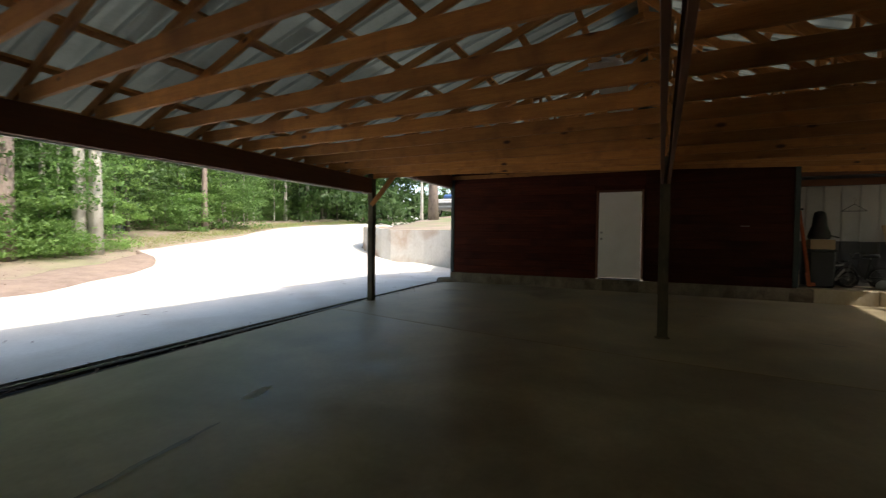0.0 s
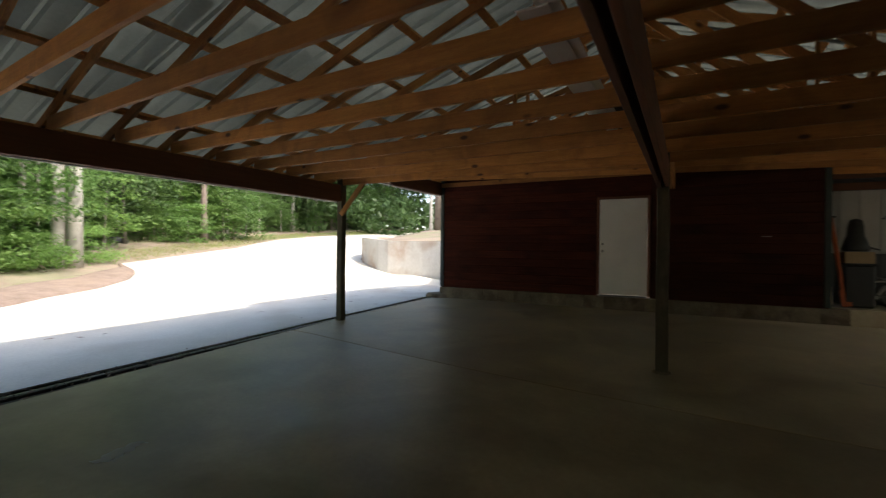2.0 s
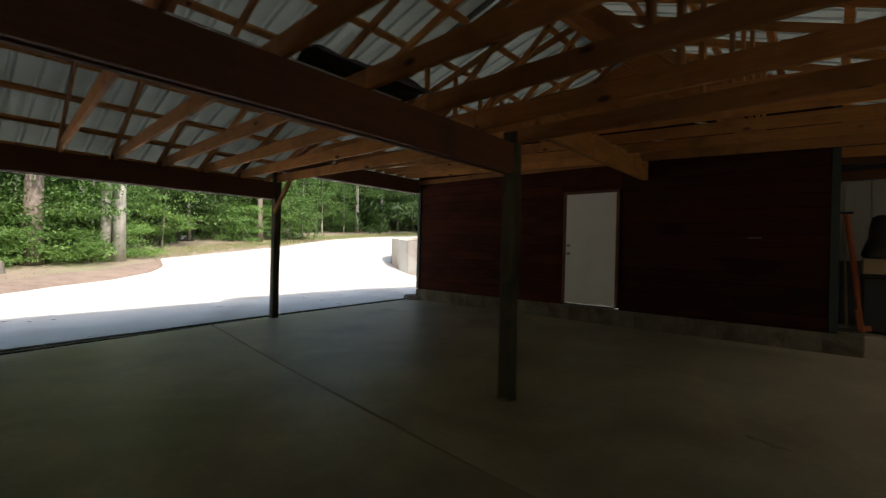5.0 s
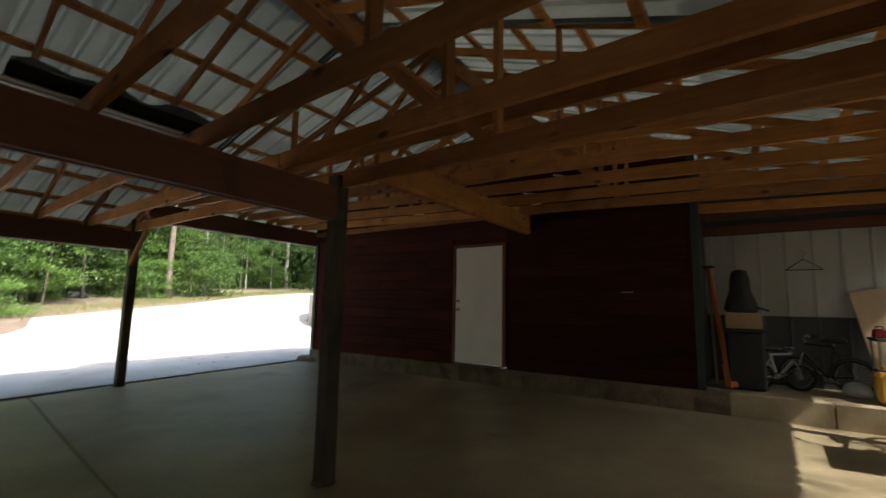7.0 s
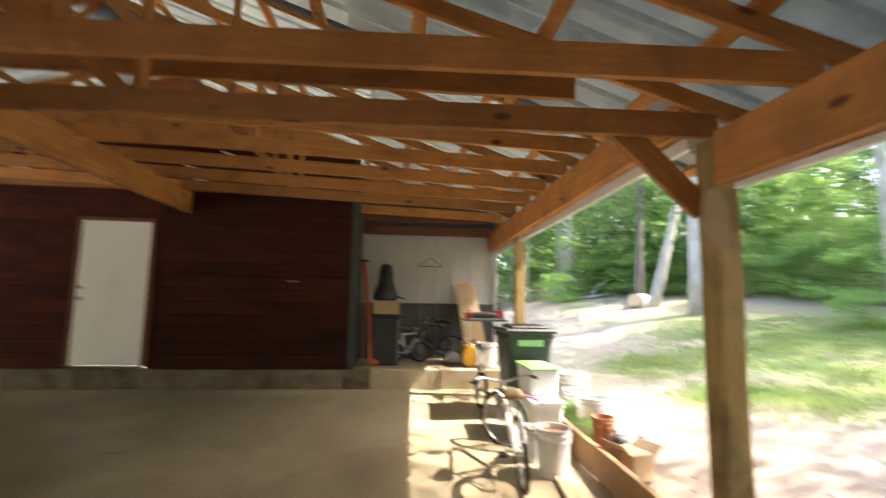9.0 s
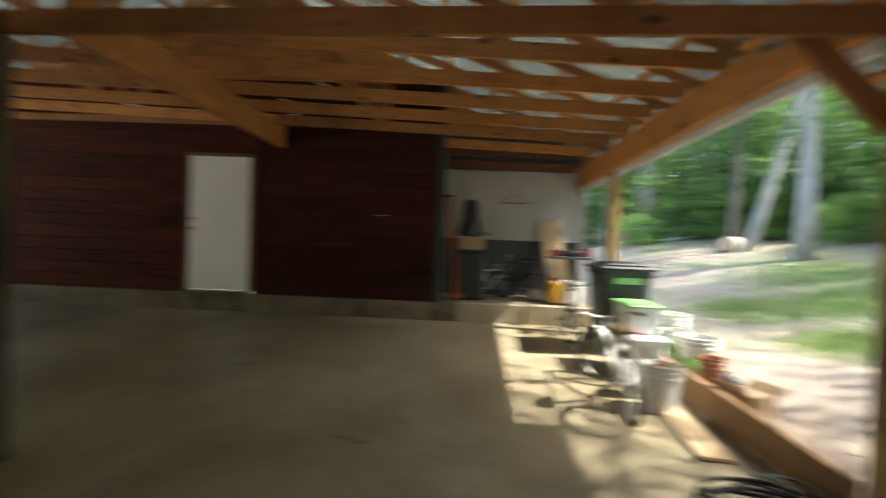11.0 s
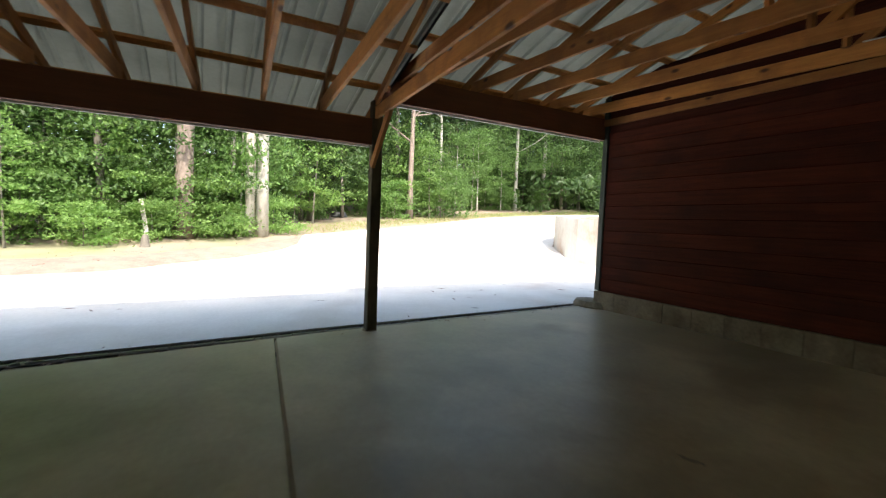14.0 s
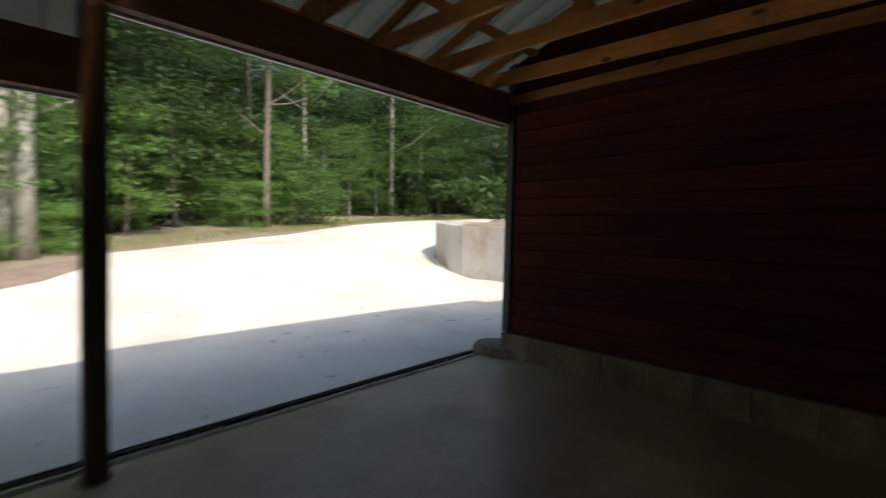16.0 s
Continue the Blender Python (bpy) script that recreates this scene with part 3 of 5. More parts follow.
for z in (2.6, 2.8):
    tagged(board("alcove_header", (WX1 - 0.1, ALC_Y - 0.1 - (z - 2.6) * 0.8, z), (5.38, ALC_Y - 0.1 - (z - 2.6) * 0.8, z), 0.04, 0.14, M_BEAM), "dark rough-sawn header over the alcove wall", "beam", kind="structure")

# ---- posts and beams ----


def post(x, y, z0, z1, w, mat, label):
    p = group_at("post", x, y, z0, label, "post", kind="structure")
    bm = bmesh.new()
    n = 7
    rings = []
    for k in range(n):
        z = (z1 - z0) * k / (n - 1)
        s = w / 2 * (1 + 0.02 * math.sin(k * 2.1 + x))
        j = 0.004 * math.sin(k * 1.7 + y)
        c = s * 0.16
        rings.append([bm.verts.new((a + j, b, z)) for a, b in ((-s + c, -s), (s - c, -s), (s, -s + c), (s, s - c), (s - c, s), (-s + c, s), (-s, s - c), (-s, -s + c))])
    for a, b in zip(rings, rings[1:]):
        for i in range(8):
            bm.faces.new((a[i], a[(i + 1) % 8], b[(i + 1) % 8], b[i]))
    bm.faces.new(rings[0][::-1])
    bm.faces.new(rings[-1])
    part("shaft", bm, mat, p)
    part("base_collar", lathe([(w * 0.8, -0.03), (w * 0.76, 0.008), (w * 0.6, 0.02)], 12), M_STEM, p, "small concrete collar")
    return p


LOW0, LOW1, HIGH0, HIGH1 = 2.19, 2.49, 2.70, 3.02
RLOW0, RLOW1, RHIGH0, RHIGH1 = 2.03, 2.31, 2.39, 2.71
post(XL, JOINT_Y, 0.0, 2.70, 0.125, M_POST, "dark weathered square timber post with a knee brace")
post(XM, 7.1, -0.09, 2.50, 0.135, M_POST, "dark weathered square timber post under the girder")
post(5.525, 6.76, 0.0, 2.31, 0.145, M_POST2, "yellowish knotty timber post beside the garden")
post(XR + 0.06, 10.75, 0.05, 2.33, 0.13, M_POST2, "yellowish timber post near the rubbish bin")
post(XL, -0.9, -0.25, LOW0, 0.125, M_POST, "dark weathered square timber post")
post(XM, -1.6, -0.3, 2.1, 0.135, M_POST, "dark weathered square timber post under the girder")
post(XR, -0.6, -0.25, RLOW0, 0.15, M_POST2, "yellowish knotty timber post beside the garden")


def beam(name, x, y0, y1, z0, z1, plies, gap, mat, label):
    b = group_at(name, x, y0, z0, label, "beam", kind="structure")
    for i in range(plies):
        off = (i - (plies - 1) / 2) * gap
        board("ply", (x + off, y0, (z0 + z1) / 2), (x + off, y1, (z0 + z1) / 2), 0.038, z1 - z0, mat, b)
    return b


beam("side_beam", XL, BACK_Y, JOINT_Y - 0.065, LOW0, LOW1, 2, 0.04, M_BEAM, "dark brown doubled side beam of the front bay")
beam("side_beam", XL + 0.06, JOINT_Y + 0.0, WALL_Y + 0.02, HIGH0, HIGH1, 2, 0.04, M_BEAM, "dark brown doubled side beam of the back bay")
beam("side_beam", XR, BACK_Y, 6.62, RLOW0, RLOW1, 2, 0.04, M_PINE, "orange pine side beam of the front bay")
sb2 = group_at("side_beam", XR, 6.9, RHIGH0, "orange pine side beam of the back bay", "beam", kind="structure")
for off in (-0.02, 0.02):
    board("ply", (XR + off, 6.9, RHIGH0 + 0.175), (XR + off, ALC_Y + 0.3, RHIGH0 + 0.035), 0.038, 0.32, M_PINE, sb2)
gird = group_at("girder", XM, BACK_Y, 2.0, "dark brown doubled middle girder of the front bay", "beam", kind="structure")
for off in (-0.042, 0.042):
    board("ply", (XM + off, BACK_Y, 2.25), (XM + off, 7.03, 2.24), 0.038, 0.29, M_BEAM, gird)
beam("girder", XM, JOINT_Y + 0.02, WALL_Y + 0.03, 2.59, 2.90, 2, 0.05, M_PINE, "brown doubled girder running into the red wall")
for x, y0, y1, z in ((XL - 0.075, BACK_Y, JOINT_Y - 0.05, LOW0 - 0.014), (XL - 0.02, JOINT_Y + 0.07, WALL_Y, HIGH0 - 0.014)):
    h = 0.3
    tagged(part("trim", box(0.03, y1 - y0, h, (x, (y0 + y1) / 2, z + h / 2), 0.003), M_WHITE), "white metal fascia trim on the outside of the beam", "trim", kind="structure")

for x, y0, z0, y1, z1 in ((XR + 0.06, 6.95, 2.325, ALC_Y + 0.25, 2.19), (XR + 0.06, BACK_Y, 2.0, 6.6, 2.0)):
    tagged(board("trim", (x, y0, z0 + 0.1), (x, y1, z1 + 0.1), 0.03, 0.2, M_WHITE), "white metal fascia trim on the outside of the beam", "trim", kind="structure")
for a, b, th, dp, mat, lab in (
        ((XL + 0.03, JOINT_Y - 0.05, 1.95), (XL + 0.6, JOINT_Y - 0.05, 2.56), 0.04, 0.09, M_PINE, "pine knee brace on the side post"),
        ((5.47, 6.805, 1.93), (4.93, 6.805, 2.43), 0.04, 0.14, M_PINE, "orange pine knee brace up to the truss")):
    tagged(board("knee_brace", a, b, th, dp, mat), lab, "brace", kind="structure")
bm = bmesh.new()
outline = [(0.075 * math.cos(u) * (1.0 if math.sin(u) > 0 else 0.8), 0.17 * math.sin(u)) for u in np.linspace(0, 2 * math.pi, 16, endpoint=False)]
faces = [[bm.verts.new((p, s, q)) for p, q in outline] for s in (-0.012, 0.012)]
bm.faces.new(faces[0])
bm.faces.new(faces[1][::-1])
for i in range(16):
    bm.faces.new((faces[0][(i + 1) % 16], faces[0][i], faces[1][i], faces[1][(i + 1) % 16]))
tagged(part("gusset_plate", bm, M_CARD), "pale rounded plywood gusset on the post", "gusset", kind="structure").matrix_basis = pose(5.445, 6.672, 1.85, 0, -8, 0)


# ---- trusses, purlins, roofing ----
def truss(y, z, label, skew, tilt):
    """One timber truss: bottom chord, two top chords, webs. y is its place on the open side."""
    def at(x, h):
        return (x, y + skew * (x - XL), h + tilt * (x - XL))

    def top(x):
        return z + 0.14 + 0.05 + PITCH * ((x - XL) if x < RIDGE else (XR - x))

    t = group_at("roof_truss", XL, y, z, label, "roof truss", "roof trusses")
    board("bottom_chord", at(XL - 0.06, z + 0.07), at(XM, z + 0.07), 0.038, 0.14, M_PINE, t)
    board("bottom_chord", at(XM + 0.01, z + 0.07), at(XR + 0.06, z + 0.07), 0.038, 0.14, M_PINE, t)
    board("top_chord", at(XL - 0.45, top(XL - 0.45)), at(RIDGE, top(RIDGE)), 0.038, 0.1, M_PINE, t)
    board("top_chord", at(RIDGE, top(RIDGE)), at(XR + 0.45, top(XR + 0.45)), 0.038, 0.1, M_PINE, t)

    def web(xa, za, xb, zb):
        o = 0.04
        p, q = Vector(at(xa, za)), Vector(at(xb, zb))
        board("web", p + Vector((0, o, 0)), q + Vector((0, o, 0)), 0.038, 0.088, M_PINE, t)

    for side in ((-1, 1) if z > 2.8 else (1,)):
        node = RIDGE + side * 1.95
        web(RIDGE + side * 0.05, top(RIDGE) - 0.06, node - side * 0.05, z + 0.1)
        web(node, top(node) - 0.03, node, z + 0.08)
    return t


FRONT = [7.53 - 0.61 * k for k in range(20)]
BACKS = [8.2 + 0.675 * k for k in range(5)] + [11.75]
for y in FRONT:
    truss(y, LOW1, "rough orange pine truss of the front carport roof", SKEW, TILT_FRONT)
for y in BACKS:
    truss(y, 3.03, "rough orange pine truss of the back carport roof", 0.0, TILT_BACK)


step = group_at("step_chord", XL, 7.8, 2.94, "orange pine chord carried across under the step between the roofs", "beam", kind="structure")
for xa, xb in ((XL - 0.06, XM), (XM + 0.01, 4.84)):
    board("length", *[(x, 7.8 + SKEW * (x - XL), 3.01 + TILT_BACK * (x - XL)) for x in (xa, xb)], 0.038, 0.14, M_PINE, step)


def roof(y0, y1, z, label, tilt):
    eave = z + 0.14 + 0.05 + 0.05
    r = group_at("ceiling", RIDGE, y0, z, label, "roof", kind="structure")
    half = RIDGE - XL + 0.55
    bm = bmesh.new()
    for side in (-1, 1):
        d = 0.25
        over = 0.2 if side > 0 or z < 3.0 else 0.0
        while d < half + over:
            x = RIDGE + side * (half + over - d)
            zz = eave - PITCH * (0.55 + over) + PITCH * d + 0.02
            a0, a1 = y0, y1
            zz += tilt * (x - XL)
            add_box(bm, 0.085, a1 - a0, 0.036, Matrix.Translation((x - RIDGE, (a0 + a1) / 2 - y0, zz - z)) @ Matrix.Rotation(side * math.atan(PITCH), 4, "Y"))
            d += 0.69
    part("purlins", bm, M_PINE, r, "rough pine purlins").data.shade_flat()
    sheet = {}
    for side in (-1, 1):
        bm = bmesh.new()
        n = int((y1 - y0) / 0.229)
        prof = []
        for k in range(n):
            yb = k * 0.229
            prof += [(yb, 0), (yb + 0.15, 0), (yb + 0.17, 0.028), (yb + 0.195, 0.028), (yb + 0.215, 0)]
        prof.append((y1 - y0, 0))
        rows = []
        over = 0.2 if side > 0 or z < 3.0 else 0.0
        for d in (0.0, half * 0.5, half + over):
            x = side * (half + over - d)
            zz = eave - PITCH * (0.55 + over) + PITCH * d + 0.042
            zz += tilt * (x + RIDGE - XL)
            s = 0.0
            rows.append([bm.verts.new((x, py + s, zz - z + h)) for py, h in prof])
        for a, b in zip(rows, rows[1:]):
            for i in range(len(a) - 1):
                bm.faces.new((a[i], a[i + 1], b[i + 1], b[i]) if side > 0 else (a[i + 1], a[i], b[i], b[i + 1]))
        bmesh.ops.solidify(bm, geom=bm.faces[:], thickness=0.002)
        part("roof_sheet", bm, M_METAL, r, "ribbed grey metal roofing")
    bm = box(0.5, y1 - y0, 0.01, (0, (y1 - y0) / 2, eave - PITCH * 0.55 + PITCH * half + 0.075 - z + tilt * (RIDGE - XL)), 0)
    part("ridge_cap", bm, M_METAL, r)
    return r


roof(BACK_Y - 0.1, 7.62, LOW1, "underside of the front metal roof on pine purlins", TILT_FRONT)
roof(7.5, 14.0, 3.03, "underside of the back metal roof on pine purlins", TILT_BACK)
# fascia and soffit boards that close the eaves outside the side beams
for x, side, y0, y1, z in ((XL, -1, BACK_Y, 7.55, LOW1), (XL, -1, 7.6, 12.6, 3.03), (XR, 1, BACK_Y, 6.9, LOW1 + TILT_FRONT * (XR - XL)), (XR, 1, 7.0, 12.6, 3.03 + TILT_BACK * (XR - XL))):
    fascia = group_at("eave_trim", x, y0, z, "dark boards closing the eave outside the beam", "eave trim", kind="structure")
    board("fascia", (x + side * 0.5, y0, z + 0.04), (x + side * 0.5, y1, z + 0.04), 0.022, 0.13, M_BEAM, fascia)
    part("soffit", box(0.4, y1 - y0, 0.012, (side * 0.29, (y1 - y0) / 2, -0.03), 0), M_BEAM, fascia)
# boards that close the step between the two roofs, and the gable end behind
for y, low, high, tl, th2, mat, lab in ((7.66, LOW1, 3.03, TILT_FRONT, TILT_BACK, M_METAL, "grey metal flashing that closes the step between the roofs"),):
    bm = bmesh.new()
    rows2 = []
    for k in range(3):
        x = (XL - 0.55, RIDGE, XR + 0.55)[k]
        up = PITCH * ((x - XL) if x <= RIDGE else (XR - x))
        rows2.append([bm.verts.new((x, y, low + 0.3 + up + tl * (x - XL))), bm.verts.new((x, y, high + 0.27 + up + th2 * (x - XL)))])
    for p, q in zip(rows2, rows2[1:]):
        bm.faces.new((p[0], q[0], q[1], p[1]))
    bmesh.ops.solidify(bm, geom=bm.faces[:], thickness=0.01)
    tagged(part("step_flashing", bm, mat), lab, "flashing", kind="structure")
# ledger and gable boards over the red wall
tagged(board("ledger", (WX0, WALL_Y - 0.03, 2.95), (WX1 - 0.1, WALL_Y - 0.03, 2.95), 0.03, 0.1, M_PINE), "pale pine ledger along the top of the red wall", "ledger", kind="structure")


def prism(points, y0, y1):
    """An upright board cut to an outline of (x, z) points, from y0 to y1."""
    bm2 = bmesh.new()
    front, back = [[bm2.verts.new((x, y, z)) for x, z in points] for y in (y0, y1)]
    bm2.faces.new(front)
    bm2.faces.new(back[::-1])
    for i in range(len(points)):
        j = (i + 1) % len(points)
        bm2.faces.new((front[j], front[i], back[i], back[j]))
    bmesh.ops.recalc_face_normals(bm2, faces=bm2.faces)
    return bm2


bm = prism([(XL - 0.3, 2.6), (XR + 0.3, 2.6), (XR + 0.3, 2.9), (RIDGE, 4.72), (XL - 0.3, 3.12)], 12.62, 12.67)
tagged(part("gable_wall", bm, M_PINE), "rough boarded gable closing the attic", "wall", kind="structure")
bm = prism([(XL - 0.2, 3.61), (WX1, 3.61), (WX1, 3.72), (RIDGE, 4.72), (XL + 1.3, 3.61)][1:], 11.3, 11.34)
tagged(part("gable_wall", bm, M_PINE), "rough boarded gable above the red wall", "wall", kind="structure")


# ---- things on the garden side ----
def wheelie_bin(x, y, z):
    t = group_at("wheelie_bin", x, y, z, "large dark green wheeled rubbish bin with a black lid", "bin")
    bm = bmesh.new()
    rows = []
    for h, wx, wy in ((0.04, 0.46, 0.52), (0.12, 0.5, 0.56), (0.8, 0.6, 0.66), (0.9, 0.62, 0.68), (0.91, 0.67, 0.73), (0.97, 0.67, 0.73)):
        c = 0.05
        a, b = wx / 2, wy / 2
        rows.append([bm.verts.new(p) for p in ((-a + c, -b, h), (a - c, -b, h), (a, -b + c, h), (a, b - c, h), (a - c, b, h), (-a + c, b, h), (-a, b - c, h), (-a, -b + c, h))])
    for p, q in zip(rows, rows[1:]):
        for i in range(8):
            bm.faces.new((p[i], p[(i + 1) % 8], q[(i + 1) % 8], q[i]))
    bm.faces.new(rows[0][::-1])
    bm.faces.new(rows[-1])
    part("body", bm, M_BINGREEN, t)
    bm = box(0.7, 0.78, 0.05, (0, -0.01, 1.0), 0.02)
    add_box(bm, 0.5, 0.56, 0.04, pose(0, -0.02, 1.035), 0.015)
    lid = part("lid", bm, M_BLACK, t, "ribbed black lid")
    for k in range(5):
        part("rib", box(0.05, 0.5, 0.016, (-0.2 + 0.1 * k, -0.02, 1.058), 0.006), M_BLACK, lid)
    part("label_panel", box(0.34, 0.012, 0.075, (0, -0.347, 0.865), 0.003, (4, 0, 0)), M_PALEGREEN, t, "pale green printed panel")
    part("handle", tube([(-0.25, 0.41, 0.95), (0.25, 0.41, 0.95)], 0.016), M_BLACK, t)
    for sx in (-1, 1):
        w = part("wheel", tube(circle(0.1, 18, (sx * 0.28, 0.3, 0.12), "x"), 0.03, 8, True), M_RUBBER, t)
    return t


def tote(name, x, y, z, wx, wy, h, mat, lidmat, label, taper=0.9):
    t = group_at(name, x, y, z, label, "storage box")
    bm = bmesh.new()
    rows = []
    for k, f in ((0.0, taper), (0.9, 0.99), (0.91, 1.04), (1.0, 1.04)):
        a, b, c = wx / 2 * f, wy / 2 * f, 0.03
        rows.append([bm.verts.new(p) for p in ((-a + c, -b, h * k), (a - c, -b, h * k), (a, -b + c, h * k), (a, b - c, h * k), (a - c, b, h * k), (-a + c, b, h * k), (-a, b - c, h * k), (-a, -b + c, h * k))])
    for p, q in zip(rows, rows[1:]):
        for i in range(8):
            bm.faces.new((p[i], p[(i + 1) % 8], q[(i + 1) % 8], q[i]))
    bm.faces.new(rows[0][::-1])
    bm.faces.new(rows[-1])
    part("tub", bm, mat, t)
    lid = box(wx * 1.08, wy * 1.06, 0.03, (0, 0, h + 0.012), 0.01)
    add_box(lid, wx * 0.8, wy * 0.8, 0.015, pose(0, 0, h + 0.03), 0.006)
    part("lid", lid, lidmat, t)
    return t


def pail(name, x, y, z, r, h, mat, inner, label, handle=True, category="bucket"):
    t = group_at(name, x, y, z, label, category)
    prof = [(r * 0.84, 0), (r * 0.86, 0.02), (r * 0.96, h * 0.72), (r * 1.04, h * 0.73), (r * 1.04, h * 0.77), (r * 0.98, h * 0.78), (r * 1.0, h * 0.86), (r * 1.06, h * 0.87), (r * 1.06, h * 0.9), (r, h * 0.91), (r * 1.05, h * 0.98), (r * 1.05, h), (r * 0.95, h), (r * 0.93, h * 0.9)]
    part("shell", lathe(prof, 24, False), mat, t, smooth=False)
    part("filling", lathe([(r * 0.95, h * 0.86), (r * 0.6, h * 0.9), (r * 0.2, h * 0.92), (0.002, h * 0.925)], 16, False), inner, t, "loose soil inside")
    part("bottom", lathe([(r * 0.84, 0.0), (r * 0.84, 0.012)], 20), mat, t)
    if handle:
        part("handle", tube([(r * 1.07 * math.cos(a), -0.02 - 0.35 * r * math.sin(a), h * 0.86 - r * 0.9 * math.sin(a)) for a in np.linspace(0, math.pi, 12)], 0.004, 6), M_STEEL, t, "thin wire handle")
    return t


def bicycle(x, y, z, r, length, height, turn, frame_mat, saddle_mat, label, front_turn=25, lean=6):
    """Built along +x (front), wheels upright in the x-z plane."""
    t = group_at("bicycle", x, y, z, label, "bicycle", "bicycles")
    hub0, hub1 = (-length / 2, 0, r), (length / 2, 0, r)
    for name, hub, yaw in (("rear_wheel", hub0, 0), ("front_wheel", hub1, front_turn)):
        w = new(name, mesh_of("tyre", tube(circle(r, 32), 0.02, 8, True), M_RUBBER, True))
        w.parent = t
        w.matrix_basis = pose(*hub, 0, 0, yaw)
        rim = part("rim", tube(circle(r * 0.92, 32), 0.009, 6, True), M_STEEL, w)
        bm = bmesh.new()
        for k in range(18):
            a = 2 * math.pi * k / 18
            tube([(0.02 * math.cos(a + 1.2), (-1) ** k * 0.02, 0.02 * math.sin(a + 1.2)), (r * 0.92 * math.cos(a), 0, r * 0.92 * math.sin(a))], 0.0015, 4, bm=bm)
        part("spokes", bm, M_STEEL, w)
        part("hub", tube([(0, -0.045, 0), (0, 0.045, 0)], 0.016, 10), M_STEEL, w)
    bb = (-length * 0.06, 0, r * 0.85)
    seat = (-length * 0.2, 0, height * 0.86)
    head0, head1 = (length * 0.36, 0, height * 0.72), (length * 0.33, 0, height * 0.9)
    bm = bmesh.new()
    for a, b, rad in ((bb, seat, 0.016), (bb, head0, 0.02), (seat, head1, 0.016)):
        tube([a, b], rad, 10, bm=bm)
    for s in (-0.05, 0.05):
        tube([(bb[0], 0, bb[2]), (hub0[0], s, hub0[2])], 0.009, 8, bm=bm)
        tube([(seat[0], 0, seat[2] - 0.05), (hub0[0], s, hub0[2])], 0.008, 8, bm=bm)
    part("frame", bm, frame_mat, t)
    bm = tube([head1, (head1[0] - 0.02, 0, height * 0.98)], 0.015, 8)
    for s in (-0.05, 0.05):
        tube([head0, (head0[0] + 0.02, s, r * 2 + 0.03), (hub1[0], s, hub1[2])], 0.011, 8, bm=bm)
    part("fork", bm, M_STEEL, t)
    part("handlebar", tube([(head1[0] - 0.1, -0.27, height * 1.04), (head1[0] - 0.02, -0.2, height * 1.05), (head1[0], -0.05, height * 0.98), (head1[0], 0.05, height * 0.98), (head1[0] - 0.02, 0.2, height * 1.05), (head1[0] - 0.1, 0.27, height * 1.04)], 0.011, 8), M_STEEL, t)
    for s in (-1, 1):
        part("grip", tube([(head1[0] - 0.14, s * 0.285, height * 1.04), (head1[0] - 0.06, s * 0.25, height * 1.045)], 0.016, 8), M_BLACK, t)
    bm = bmesh.new()
    rows = []
    for px, w, h in ((-0.13, 0.05, 0.0), (-0.11, 0.09, 0.03), (-0.03, 0.085, 0.035), (0.06, 0.04, 0.025), (0.13, 0.022, 0.0)):
        rows.append([bm.verts.new((seat[0] + px, w * math.cos(a), seat[2] + 0.07 + (h + 0.02) * math.sin(a) * (1 if a <= math.pi else 0.6))) for a in np.linspace(0, 2 * math.pi, 10, endpoint=False)])
    for p, q in zip(rows, rows[1:]):
        for i in range(10):
            bm.faces.new((p[i], p[(i + 1) % 10], q[(i + 1) % 10], q[i]))
    bm.faces.new(rows[0])
    bm.faces.new(rows[-1][::-1])
    bmesh.ops.recalc_face_normals(bm, faces=bm.faces)
    part("saddle", bm, saddle_mat, t, smooth=True)
    part("seat_post", tube([seat, (seat[0], 0, seat[2] + 0.07)], 0.012, 8), M_STEEL, t)
    part("chainring", tube(circle(0.07, 18, (bb[0], -0.04, bb[2])), 0.008, 6, True), M_BLACK, t)
    for s, a in ((-1, 0.6), (1, 0.6 + math.pi)):
        e = (bb[0] + 0.13 * math.cos(a), s * 0.07, bb[2] + 0.13 * math.sin(a))
        part("crank", tube([(bb[0], s * 0.06, bb[2]), e], 0.009, 6), M_STEEL, t)
        part("pedal", box(0.08, 0.07, 0.022, (e[0], s * 0.11, e[2]), 0.004), M_BLACK, t)
    part("fender", tube([(hub0[0] + (r + 0.035) * math.cos(a), 0, r + (r + 0.035) * math.sin(a)) for a in np.linspace(0.5, 2.6, 12)], 0.012, 6), frame_mat, t)
    t.matrix_basis = pose(x, y, z, lean, 0, turn)
    return t


def fz(x, y):
    return floor_z(x, y)


wheelie_bin(5.35, 9.98, fz(5.3, 9.9) - 0.005).scale = (0.88, 0.94, 1.0)
tote("storage_box", 5.28, 9.16, fz(5.2, 9.0), 0.32, 0.6, 0.38, M_PAIL, M_PAIL, "white plastic storage box with a white lid on the slab")
tote("storage_tote", 5.29, 9.24, fz(5.2, 9.0) + 0.43, 0.31, 0.5, 0.25, M_CLEAR, M_LIME, "milky storage tote with a lime green lid on a white box")
pail("bucket", 5.1, 8.22, fz(5, 8), 0.14, 0.38, M_PAIL, M_SOIL, "stained white bucket full of orange-brown soil")
pail("bucket", 5.02, 8.52, fz(4.9, 8.3), 0.1, 0.3, M_CLEAR, M_SOIL, "smaller grey bucket beside the soil bucket")
pail("bucket", 5.92, 9.85, rise(5.8, 9.4) + 0.02, 0.18, 0.46, M_PAIL, M_PAIL, "tall white bucket standing on the dirt")
